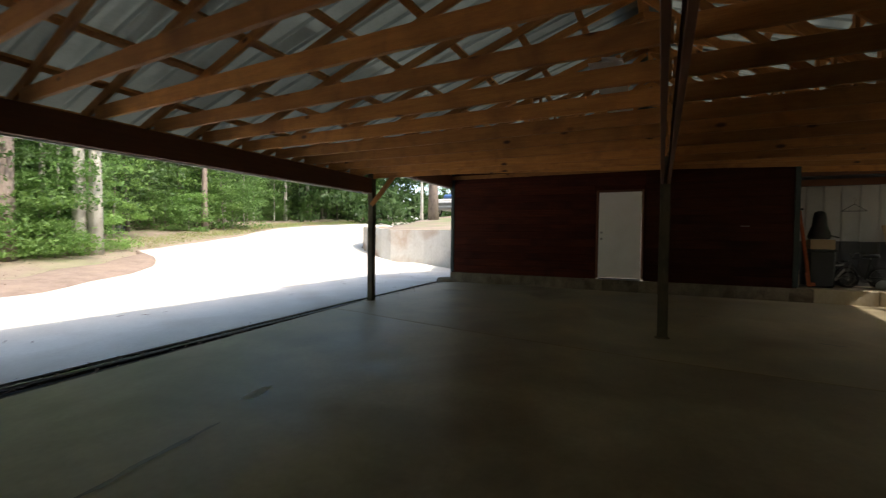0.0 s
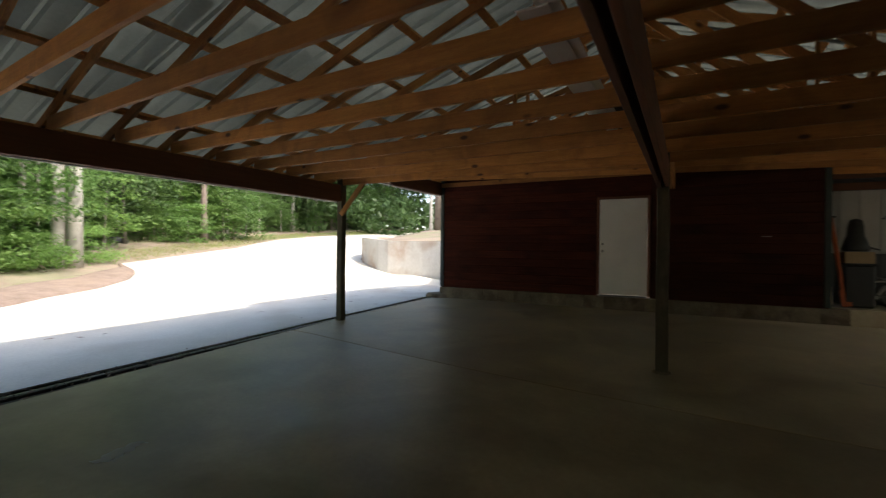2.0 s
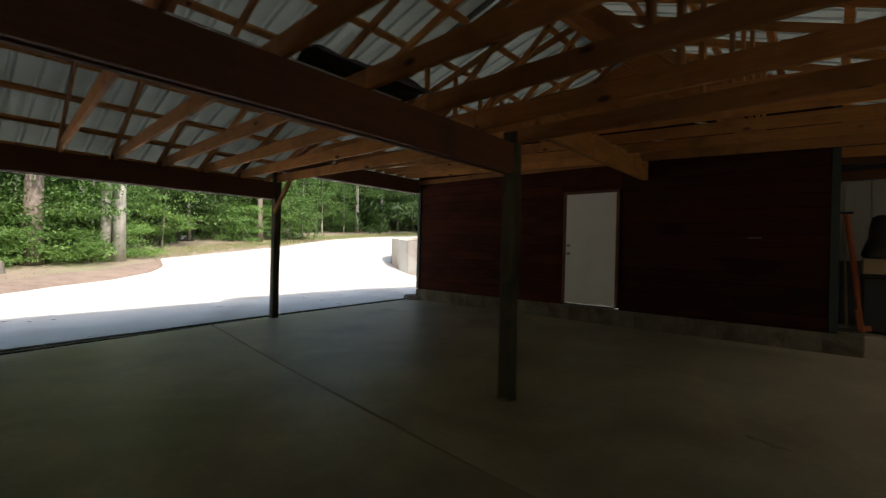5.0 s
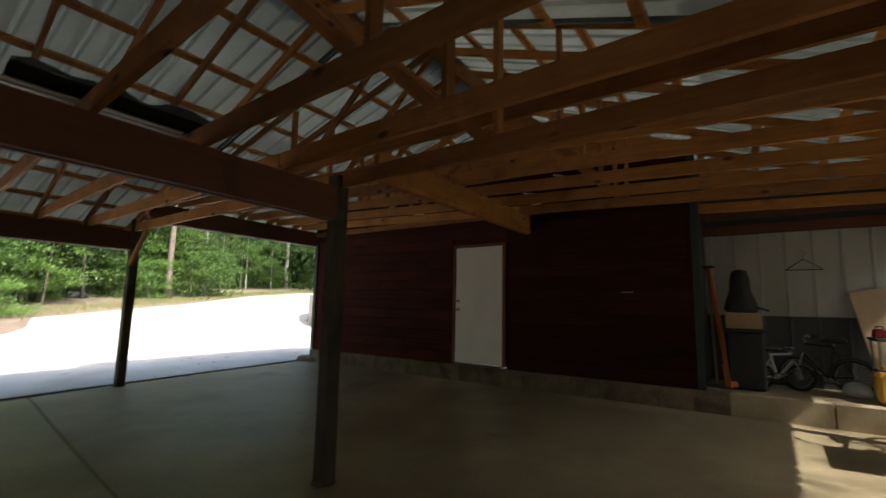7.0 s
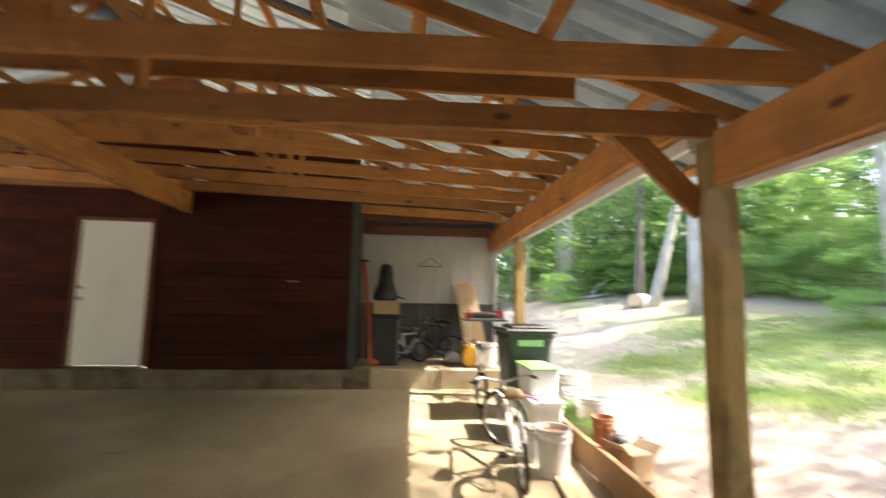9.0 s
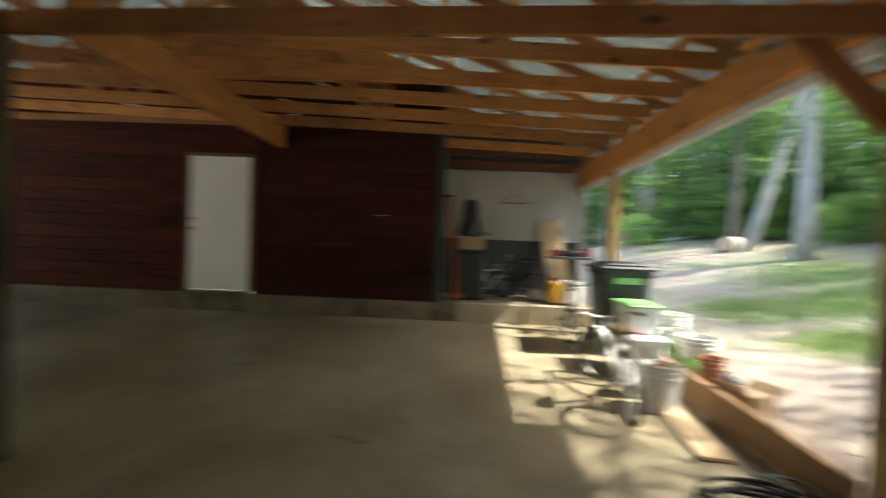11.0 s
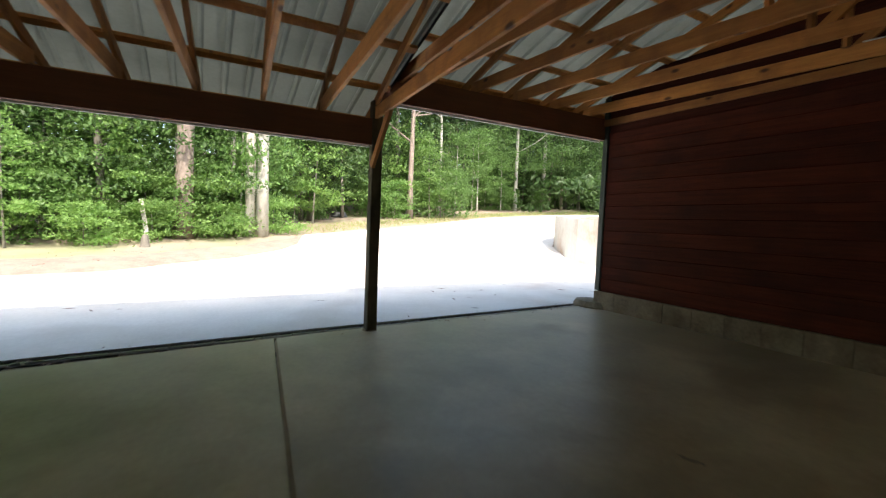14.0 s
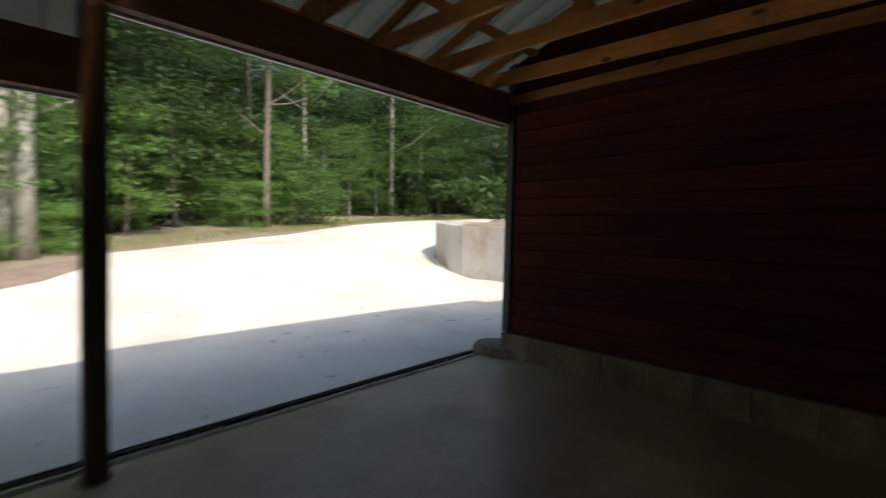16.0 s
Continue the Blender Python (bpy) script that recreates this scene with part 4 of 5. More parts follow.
pail("flower_pot", 5.8, 9.45, rise(5.7, 8.9) + 0.02, 0.14, 0.34, M_CLEAR, M_CARD, "grey plastic pot full of pale sandy soil", False, "flower pot")
pail("flower_pot", 5.8, 9.02, rise(5.7, 8.5) + 0.02, 0.17, 0.36, M_PAIL, M_CLEAR, "stained white tub with a pale lid", False, "flower pot")
pail("flower_pot", 5.72, 8.62, rise(5.6, 8.1) + 0.02, 0.1, 0.34, M_TERRA, M_SOIL, "terracotta flower pot of dry soil", False, "flower pot")
bicycle(4.82, 8.42, fz(4.7, 8.5), 0.26, 0.96, 0.66, 84, M_SILVER, M_TAN, "small silver bicycle with a tan saddle on the slab", 48, -4)
bicycle(4.9, 10.55, fz(4.9, 10.5), 0.2, 0.6, 0.72, -96, M_PAIL, M_BLACK, "small white children's bicycle with pink trim beside the bin", 15, -4)
tagged(part("pink_ribbon", tube([(4.87, 8.24, 0.63), (4.92, 8.22, 0.62), (4.97, 8.2, 0.6), (4.99, 8.19, 0.57)], 0.012, 6), M_PINK), "pink strap tied to the bicycle saddle", "strap")

wc = group_at("watering_can", 5.78, 8.42, rise(5.8, 8.4) + 0.02, "scuffed grey plastic watering can beside the pots", "watering can")
part("body", lathe([(0.07, 0.0), (0.08, 0.02), (0.075, 0.13), (0.05, 0.15), (0.02, 0.155)], 14), M_GREYM, wc, smooth=True)
part("spout", tube([(0.07, 0, 0.04), (0.14, -0.02, 0.1), (0.18, -0.03, 0.15)], [0.018, 0.012, 0.02], 8), M_GREYM, wc)
part("handle", tube([(-0.03, 0, 0.15), (-0.06, 0, 0.2), (-0.12, 0, 0.15), (-0.08, 0, 0.05)], 0.01, 6), M_GREYM, wc)
bx = group_at("cardboard_box", 5.66, 8.02, rise(5.65, 8.0) - 0.02, "pale worn cardboard box at the slab edge", "box")
part("carton", box(0.22, 0.26, 0.2, (0, 0, 0.1), 0.006, (0, 0, 18)), M_CARD, bx)
for sx, tl in ((-1, 50), (1, -40)):
    part("flap", box(0.1, 0.24, 0.005, (sx * 0.13, 0, 0.225), 0, (0, tl, 18)), M_CARD, bx)
tagged(board("loose_board", (5.2, 8.42, fz(5.2, 8.4) + 0.02), (5.1, 7.42, fz(5.1, 7.4) + 0.02), 0.2, 0.024, M_PLY), "pale loose board lying on the slab", "board")
timber = group_at("edging_board", 5.46, 6.8, 0.0, "brown timber edging between slab and garden", "edging", kind="structure")
for y0, y1, x0, x1 in ((6.82, 8.2, 5.41, 5.44), (8.21, 9.6, 5.44, 5.47)):
    board("plank", (x0, y0, 0.12 + fz(5.3, y0) * 0.5), (x1, y1, 0.13 + fz(5.3, y1) * 0.5), 0.05, 0.24, M_TIMBER, timber)
for y0, y1 in ((6.0, 6.6), (4.1, 5.98), (1.9, 4.08)):
    board("plank", (5.42, y0, 0.06 + fz(5.3, y0) * 0.8), (5.42, y1, 0.08 + fz(5.3, y1) * 0.8), 0.05, 0.24, M_TIMBER, timber)
hose = group_at("garden_hose", 5.02, 6.82, fz(5.02, 6.82) + 0.02, "black coiled garden hose on the slab", "hose")
pts = []
for k in range(150):
    a = k * 0.22
    r = 0.28 + 0.05 * math.sin(k * 0.31) - 0.0006 * k
    pts.append((r * 1.25 * math.cos(a), r * math.sin(a), 0.0 + 0.0009 * k + 0.008 * math.sin(k * 0.7)))
part("coil", tube(pts, 0.011, 6), M_RUBBER, hose, smooth=True)
part("nozzle", lathe([(0.012, 0.0), (0.016, 0.02), (0.012, 0.06), (0.02, 0.1), (0.016, 0.12)], 10), M_STEEL, hose, "brass-coloured hose end").matrix_basis = pose(*pts[-1], 80, 0, 40)

# ---- the alcove ----
AZ = 0.392
t = group_at("work_table", 5.2, 11.78, AZ, "narrow cluttered work table with a dark top in the alcove", "table")
part("tabletop", box(0.66, 0.5, 0.04, (0, 0, 0.7), 0.006), M_GREYM, t)
for sx in (-1, 1):
    for sy in (-1, 1):
        part("leg", tube([(sx * 0.28, sy * 0.2, 0.0), (sx * 0.3, sy * 0.22, 0.69)], 0.016, 8), M_STEEL, t)
part("stretcher", tube([(-0.28, -0.2, 0.3), (0.28, -0.2, 0.3)], 0.01, 6), M_STEEL, t)
g = group_at("camp_grill", 5.17, 11.78, AZ + 0.72, "small black tabletop grill on the work table", "grill")
part("bowl", box(0.42, 0.28, 0.08, (0, 0, 0.05), 0.02), M_BLACK, g)
bm = bmesh.new()
for k in range(9):
    tube([(-0.19 + 0.047 * k, -0.12, 0.1), (-0.19 + 0.047 * k, 0.12, 0.1)], 0.005, 5, bm=bm)
part("grate", bm, M_STEEL, g)
for sx in (-1, 1):
    part("handle", tube([(sx * 0.21, -0.06, 0.06), (sx * 0.26, -0.04, 0.08), (sx * 0.26, 0.04, 0.08), (sx * 0.21, 0.06, 0.06)], 0.008, 6), M_BLACK, g)
for x, y, w, h, lab in ((4.93, 11.66, 0.12, 0.1, "red plastic tub on the work table"), (5.46, 11.84, 0.15, 0.13, "red plastic toolbox on the work table")):
    c = group_at("toolbox", x, y, AZ + 0.72, lab, "toolbox")
    part("case", box(w, 0.16, h, (0, 0, h / 2), 0.012), M_REDP, c)
    part("handle", tube([(-w * 0.3, 0, h), (-w * 0.25, 0, h + 0.03), (w * 0.25, 0, h + 0.03), (w * 0.3, 0, h)], 0.008, 6), M_BLACK, c)
jug = group_at("fuel_can", 4.92, 11.5, AZ, "yellow plastic fuel can on the raised slab", "fuel can")
part("body", box(0.2, 0.26, 0.34, (0, 0, 0.17), 0.04), M_YELLOW, jug)
part("spout", tube([(0.04, -0.06, 0.33), (0.05, -0.09, 0.39), (0.06, -0.16, 0.42)], 0.018, 8), M_BLACK, jug)
part("handle", tube([(-0.02, 0.09, 0.33), (-0.02, 0.07, 0.4), (-0.02, -0.04, 0.4), (-0.02, -0.05, 0.33)], 0.014, 8), M_YELLOW, jug)
pail("bucket", 5.2, 11.45, AZ, 0.14, 0.36, M_PAIL, M_SOIL, "white bucket under the work table edge")
pail("bucket", 5.0, 11.85, AZ, 0.13, 0.34, M_CLEAR, M_SOIL, "grey bucket under the work table")
sheet = part("plywood_sheet", box(0.36, 0.016, 1.36, (0, 0, 0.68), 0.01), M_PLY)
tagged(sheet, "worn plywood sheet leaning on the white wall", "plywood").matrix_basis = pose(5.16, 12.02, AZ, -13, -9, 0)
sh = group_at("shovel", 3.42, 11.52, AZ, "long-handled tool with an orange shaft leaning by the corner", "tool")
part("shaft", tube([(0.02, -0.02, 0.0), (-0.17, 0.1, 1.58)], 0.034, 8), M_ORANGE, sh)
part("blade", box(0.15, 0.03, 0.3, (0.02, -0.02, 0.16), 0.012, (-4, -7, 0)), M_ORANGE, sh, "flat orange blade")
part("grip", tube([(-0.24, 0.1, 1.6), (-0.1, 0.1, 1.6)], 0.018, 8), M_BLACK, sh)
sh2 = group_at("rake", 3.28, 11.62, AZ, "weathered rake leaning in the alcove corner", "tool")
part("shaft", tube([(0.0, 0.0, 0.02), (-0.05, 0.2, 1.5)], 0.014, 8), M_PLY, sh2)
bm = tube([(-0.13, 0, 0.03), (0.13, 0, 0.03)], 0.01, 6)
for k in range(8):
    tube([(-0.12 + 0.034 * k, 0, 0.03), (-0.12 + 0.034 * k, -0.06, 0.0)], 0.004, 4, bm=bm)
part("head", bm, M_STEEL, sh2)
sb = group_at("storage_bin", 3.62, 11.66, AZ, "tall black plastic storage bin in the alcove", "bin")
bm = box(0.42, 0.36, 0.74, (0, 0, 0.37), 0.03)
part("body", bm, M_BLACK, sb)
part("rim", box(0.46, 0.4, 0.04, (0, 0, 0.75), 0.012), M_BLACK, sb)
cb = group_at("cardboard_box", 3.62, 11.64, AZ + 0.772, "brown cardboard box on the black storage bin", "box")
part("carton", box(0.4, 0.3, 0.2, (0, 0, 0.1), 0.005), M_CARD, cb)
part("tape", box(0.05, 0.302, 0.003, (0, 0, 0.201), 0), M_PLY, cb)
bg2 = group_at("duffel_bag", 3.6, 11.66, AZ + 0.98, "slumped black bag on the cardboard box", "bag")
part("sack", lathe([(0.17, 0.0), (0.2, 0.05), (0.17, 0.16), (0.125, 0.28), (0.115, 0.44), (0.09, 0.55), (0.03, 0.58)], 14), M_BLACK, bg2, smooth=True)
part("strap", tube([(0.1, -0.08, 0.1), (0.2, -0.1, 0.06), (0.3, -0.08, 0.03)], 0.014, 6), M_BLACK, bg2)
bicycle(4.45, 12.08, AZ, 0.2, 0.56, 0.66, 178, M_BLACK, M_BLACK, "small dark bicycle against the grey wall band", 20, 4)
bicycle(3.98, 11.98, AZ, 0.15, 0.44, 0.5, 10, M_SILVER, M_BLACK, "tiny grey children's bicycle in the alcove", -20, -5)
dr = group_at("helmet", 4.72, 11.9, AZ, "pale scuffed helmet on the raised slab", "helmet")
part("shell", lathe([(0.13, 0.0), (0.14, 0.06), (0.11, 0.13), (0.05, 0.165), (0.004, 0.17)], 16), M_CLEAR, dr, smooth=True)
hk = group_at("coat_hanger", 4.35, 12.36, 1.98, "wire coat hanger on the white metal wall", "hanger")
part("wire", tube([(-0.21, 0, 0.0), (0.21, 0, 0.0), (0.0, 0, 0.15), (-0.21, 0, 0.0)], 0.009, 5), M_GREYM, hk)
part("hook", tube([(0, 0, 0.15), (0, 0, 0.2), (0.03, 0, 0.24), (0.0, 0, 0.28), (-0.03, 0, 0.25)], 0.005, 5), M_STEEL, hk)
tagged(part("wall_hook", box(0.16, 0.02, 0.012, (2.26, WALL_Y - 0.0, 1.63), 0.003), M_STEEL), "small pale metal bracket on the red wall", "bracket")

# ---- stowed in the trusses ----
st = group_at("metal_trim_stack", 0.3, 4.75, LOW1 + 0.142 + TILT_FRONT * 4.5, "long pale metal trim lengths stowed across the trusses", "metal trim")
for k, (dx, dz) in enumerate(((0, 0), (0.06, 0.012), (-0.07, 0.004), (0.02, 0.028))):
    part("trim_length", box(0.1, 2.7 - 0.2 * k, 0.012, (dx, -0.1 * k, dz + 0.008), 0.003, (0, 8 * (k % 2), 0)), M_WHITE, st)
cl = group_at("tarpaulin", 0.52, 5.5, LOW1 + 0.142 + TILT_FRONT * 4.8, "crumpled black tarpaulin stowed on the trusses", "tarpaulin")
bm = bmesh.new()
rows = []
for j in range(14):
    rows.append([bm.verts.new((-0.16 + 0.32 * i / 8, -0.55 + 1.1 * j / 13, max(0.0, 0.1 * math.sin(math.pi * i / 8) * (0.8 + 0.7 * noise.noise(Vector((i * 0.5, j * 0.6, 2)))) + 0.02))) for i in range(9)])
for p, q in zip(rows, rows[1:]):
    for i in range(8):
        bm.faces.new((p[i], p[i + 1], q[i + 1], q[i]))
part("sheet", bm, M_BLACK, cl, smooth=True)
for x, y, a in ((1.2, 10.05, 20), (0.2, 10.2, -15), (-1.3, 11.0, 5), (1.9, 9.6, 30), (1.0, 10.9, -8)):
    s = part("paper_scrap", box(0.2, 0.05, 0.012, (0, 0, 0), 0.004), M_WHITE)
    tagged(s, "pale scrap of torn housewrap caught on a chord", "scrap").matrix_basis = pose(x, min((abs(b - y), b) for b in BACKS)[1], 3.03 + 0.147 + TILT_BACK * (x - XL), 4, a * 0.3, a)

# ---- out along the drive ----
ty = group_at("tyre_planter", -21.8, 9.1, rise(-21.8, 9.1) + 0.02, "old black tyre lying beside the drive", "tyre")
part("tyre", tube(circle(0.3, 24, (0, 0, 0.32), "x"), 0.12, 10, True), M_RUBBER, ty, smooth=True)
part("rim", tube(circle(0.17, 18, (0.0, 0, 0.32), "x"), 0.03, 8, True), M_BLUE, ty)
tp = group_at("tree_stump", -22.6, 9.35, rise(-22.6, 9.3), "cut brown stump behind the tyre", "stump")
part("wood", lathe([(0.4, -0.1), (0.33, 0.1), (0.3, 0.75), (0.28, 0.8), (0.01, 0.82)], 14), M_PINEBARK, tp)
tp2 = group_at("tree_stump", -12.9, 4.55, rise(-12.9, 4.5), "short pale broken stump in the pine straw", "stump")
part("wood", lathe([(0.15, -0.1), (0.1, 0.08), (0.085, 0.2), (0.06, 0.3), (0.02, 0.32)], 10), M_DARKBARK, tp2)
tagged(board("leaning_stake", (-13.7, 4.55, rise(-13.7, 4.5)), (-14.0, 4.35, rise(-13.7, 4.5) + 1.15), 0.1, 0.1, M_BARK), "pale leaning dead stake among the bushes", "stake")
rk = group_at("overturned_tub", -21.5, 11.8, rise(-21.5, 11.8), "dark overturned plastic tub at the wood's edge", "tub")
part("shell", lathe([(0.4, 0.0), (0.42, 0.03), (0.38, 0.08), (0.32, 0.2), (0.27, 0.25), (0.02, 0.26)], 20), M_GREYM, rk)
ub = group_at("utility_box", -27.5, 36.0, rise(-27.5, 36) - 0.05, "dark green electrical utility box by the lane", "utility box")
part("cabinet", box(1.0, 0.9, 1.0, (0, 0, 0.5), 0.03), M_BINGREEN, ub)
part("lid", box(1.06, 0.96, 0.1, (0, 0, 1.05), 0.03), M_BINGREEN, ub)

tr = group_at("pickup_truck", -13.5, 31.5, rise(-13.5, 30.5) - 0.02, "blue and white parked pickup truck beyond the raised bed", "truck")
bm = box(1.8, 5.0, 0.55, (0, 0, 0.72), 0.08)
add_box(bm, 1.7, 1.3, 0.3, pose(0, -1.75, 1.05), 0.08)
part("body", bm, M_PAIL, tr)
bm = box(1.66, 1.6, 0.7, (0, -0.2, 1.34), 0.14)
part("cab", bm, M_BLUE, tr)
part("windscreen", box(1.4, 0.03, 0.5, (0, -1.0, 1.36), 0.01, (-24, 0, 0)), M_GLASS, tr)
part("grille", box(1.2, 0.06, 0.24, (0, -2.51, 0.82), 0.02), M_STEEL, tr)
part("bumper", box(1.84, 0.16, 0.2, (0, -2.52, 0.52), 0.04), M_STEEL, tr)
for sx in (-1, 1):
    part("headlight", box(0.26, 0.06, 0.18, (sx * 0.72, -2.52, 0.84), 0.02), M_CLEAR, tr)
    for sy in (-1.55, 1.5):
        w = part("wheel", tube(circle(0.28, 20, (sx * 0.82, sy, 0.36), "x"), 0.1, 8, True), M_RUBBER, tr, smooth=True)
        part("rim", tube([(sx * 0.78, sy, 0.36), (sx * 0.88, sy, 0.36)], 0.2, 14), M_STEEL, w)


# ---- marks on the slab ----
def mark(name, x0, y0, x1, y1, w, mat, label, seed):
    """A ragged thin patch lying on the floor."""
    bm = bmesh.new()
    rg = random.Random(seed)
    d = Vector((x1 - x0, y1 - y0))
    n = Vector((-d.y, d.x)).normalized()
    rows = []
    for k in range(13):
        f = k / 12
        c = Vector((x0, y0)) + d * f + n * rg.uniform(-0.2, 0.2) * w
        ww = w * (0.35 + 0.65 * math.sin(math.pi * (0.08 + 0.84 * f))) * rg.uniform(0.6, 1.1)
        a, b = c + n * ww / 2, c - n * ww / 2
        rows.append([bm.verts.new((a.x, a.y, floor_z(a.x, a.y) + 0.004)), bm.verts.new((b.x, b.y, floor_z(b.x, b.y) + 0.004))])
    for p, q in zip(rows, rows[1:]):
        bm.faces.new((p[0], p[1], q[1], q[0]))
    tagged(part(name, bm, mat), label, "stain", kind="structure")


mark("oil_streak", -2.28, 1.2, -2.44, 2.4, 0.06, M_OIL, "dark oily drag mark on the slab", 3)
mark("oil_spot", 1.2, 8.9, 1.45, 8.95, 0.05, M_OIL, "small dark oil spot on the slab", 4)
mark("oil_spot", 2.6, 7.6, 2.9, 7.5, 0.07, M_OIL, "small dark oil spot on the slab", 5)
mark("paint_patch", -2.66, 2.8, -2.7, 3.15, 0.14, M_CHALK, "pale chalky patch on the slab", 6)
mark("oil_spot", -1.2, 8.3, -1.05, 8.33, 0.05, M_OIL, "small dark oil spot on the slab", 7)


# ---- trees, bushes and grass ----
rng = np.random.default_rng(7)


def leaf_mesh(name, mat, clumps, leaves, size, spread):
    """Many small bent leaves in loose clumps; each leaf is a folded four-sided blade."""
    c = np.repeat(np.array(clumps, float), leaves, axis=0)
    n = len(c)
    pos = c[:, :3] + rng.normal(size=(n, 3)) * c[:, 3:4] * np.array([1.0, 1.0, 0.3]) * spread
    a = rng.normal(size=(n, 3))
    a /= np.linalg.norm(a, axis=1, keepdims=True)
    up = rng.normal(size=(n, 3)) * 0.75 + np.array([0.25, 0.0, 0.75])
    b = np.cross(a, up)
    b /= np.linalg.norm(b, axis=1, keepdims=True)
    s = size * rng.uniform(0.6, 1.35, (n, 1))
    fold = np.cross(a, b) * s * 0.18
    v = np.stack([pos - a * s, pos + b * s * 0.5 + fold, pos + a * s, pos - b * s * 0.5 + fold], axis=1).reshape(-1, 3)
    f = np.arange(4 * n).reshape(-1, 4)
    me = bpy.data.meshes.new(name)
    me.from_pydata(v.tolist(), [], f.tolist())
    me.materials.append(mat)
    return me


def crown_clumps(count, rx, z0, z1, belly=0.4):
    out = []
    for _ in range(count):
        h = rng.uniform(0, 1)
        r = rx * (0.35 + 0.65 * math.sin(math.pi * min(1.0, (h + belly) / (1 + belly))) ** 0.8) * math.sqrt(rng.uniform(0.05, 1))
        t = rng.uniform(0, 2 * math.pi)
        out.append((r * math.cos(t), r * math.sin(t), z0 + (z1 - z0) * h, rng.uniform(0.25, 0.55) * rx * 0.55))
    return out


def trunk_mesh(name, h, r, lean, mat, limbs, seed):
    rg = random.Random(seed)
    pts, rad = [], []
    for k in range(9):
        f = k / 8
        pts.append((lean * h * f + 0.06 * math.sin(3 * f + seed) * h * 0.12, 0.05 * math.cos(4 * f + seed) * h * 0.1, h * f - 0.15))
        rad.append(r * (1.25 if k == 0 else 1.0) * (1 - 0.65 * f))
    bm = tube(pts, rad, 10)
    branches = []
    for k in range(limbs):
        f = rg.uniform(0.45, 0.9)
        p = Vector(pts[int(f * 8)])
        t = rg.uniform(0, 6.28)
        ln = rg.uniform(0.12, 0.28) * h
        q = p + Vector((math.cos(t) * ln, math.sin(t) * ln, ln * rg.uniform(0.3, 0.9)))
        m = (p + q) / 2 + Vector((0, 0, -0.06 * ln))
        rr = r * (1 - 0.65 * f) * 0.5
        branches.append(mesh_of("limb", tube([p, m, q], [rr, rr * 0.7, rr * 0.3], 6), mat, True))
    return mesh_of(name, bm, mat, True), branches


def tree_kind(name, h, r, lean, bark, leaf, clumps, leaves, size, rx, z0, z1, label, limbs=4, seed=1, category="tree"):
    t = group_at(name, 0, 0, -50, label, category, "woodland " + category + "s")
    stem, branches = trunk_mesh("trunk", h, r, lean, bark, limbs, seed)
    new("trunk", stem).parent = t
    for me in branches:
        new("limb", me).parent = t
    c = new("crown", leaf_mesh("crown", leaf, crown_clumps(clumps, rx, z0, z1), leaves, size, 1.0))
    c.parent = t
    c.location.x = lean * (z0 + z1) / 2
    return t


KINDS = {
    "oak": tree_kind("oak_tree", 13, 0.16, 0.01, M_BARK, M_LEAF, 90, 90, 0.095, 3.0, 3.2, 13, "slim pale-barked tree with a loose green crown", seed=1),
    "oak2": tree_kind("oak_tree", 14, 0.13, -0.02, M_DARKBARK, M_LEAF3, 90, 90, 0.1, 3.2, 2.2, 14, "slim grey-barked tree with a deep green crown", seed=2),
    "tall": tree_kind("tall_tree", 16, 0.135, 0.025, M_BARK, M_LEAF, 46, 60, 0.12, 2.6, 8.5, 16, "tall bare-stemmed tree with pale mottled bark", seed=3),
    "pine": tree_kind("pine_tree", 17, 0.25, 0.0, M_PINEBARK, M_LEAF3, 46, 60, 0.12, 2.6, 10, 17, "straight pine with thick scaly brown bark", seed=4),
    "sapling": tree_kind("sapling", 5.5, 0.045, 0.05, M_DARKBARK, M_LEAF2, 56, 56, 0.08, 1.3, 0.9, 5.6, "thin leafy bright green sapling", seed=5, category="sapling"),
    "sapling2": tree_kind("sapling", 6.5, 0.05, -0.03, M_BARK, M_LEAF, 60, 56, 0.088, 1.6, 1.2, 6.6, "thin leafy green sapling with a pale stem", seed=6, category="sapling"),
    "slim": tree_kind("tall_tree", 15, 0.1, 0.02, M_DARKBARK, M_LEAF3, 60, 80, 0.11, 2.4, 5.0, 15, "slim dark-stemmed woodland tree", seed=12),
    "big": tree_kind("tall_tree", 18, 0.36, 0.0, M_BARK, M_LEAF, 50, 60, 0.13, 3.0, 9.5, 18, "thick pale grey trunk at the edge of the garden", seed=9),
    "leaner": tree_kind("leaning_tree", 10, 0.15, 0.3, M_BARK, M_LEAF2, 30, 50, 0.11, 1.9, 7.0, 11, "slanting pale tree at the edge of the garden", seed=3),
    "bush": tree_kind("bush", 1.2, 0.03, 0.0, M_DARKBARK, M_LEAF2, 44, 76, 0.052, 1.1, 0.15, 1.6, "low bushy clump of bright green undergrowth", limbs=3, seed=7, category="bush"),
    "bush2": tree_kind("bush", 1.6, 0.03, 0.0, M_DARKBARK, M_LEAF, 46, 72, 0.062, 1.3, 0.15, 2.2, "shaggy green woodland bush", limbs=3, seed=8, category="bush"),
}
USED = set()


def plant(kind, x, y, scale=1.0, turn=None, label=""):
    src = KINDS[kind]
    m = pose(x, y, rise(x, y) - 0.05, 0, 0, rng.uniform(0, 360) if turn is None else turn)
    if kind not in USED:
        USED.add(kind)
        ob = src
        ob.matrix_basis = m
    else:
        ob = copy_thing(src, m)
    ob.scale = (scale,) * 3
    return tagged(ob, label)


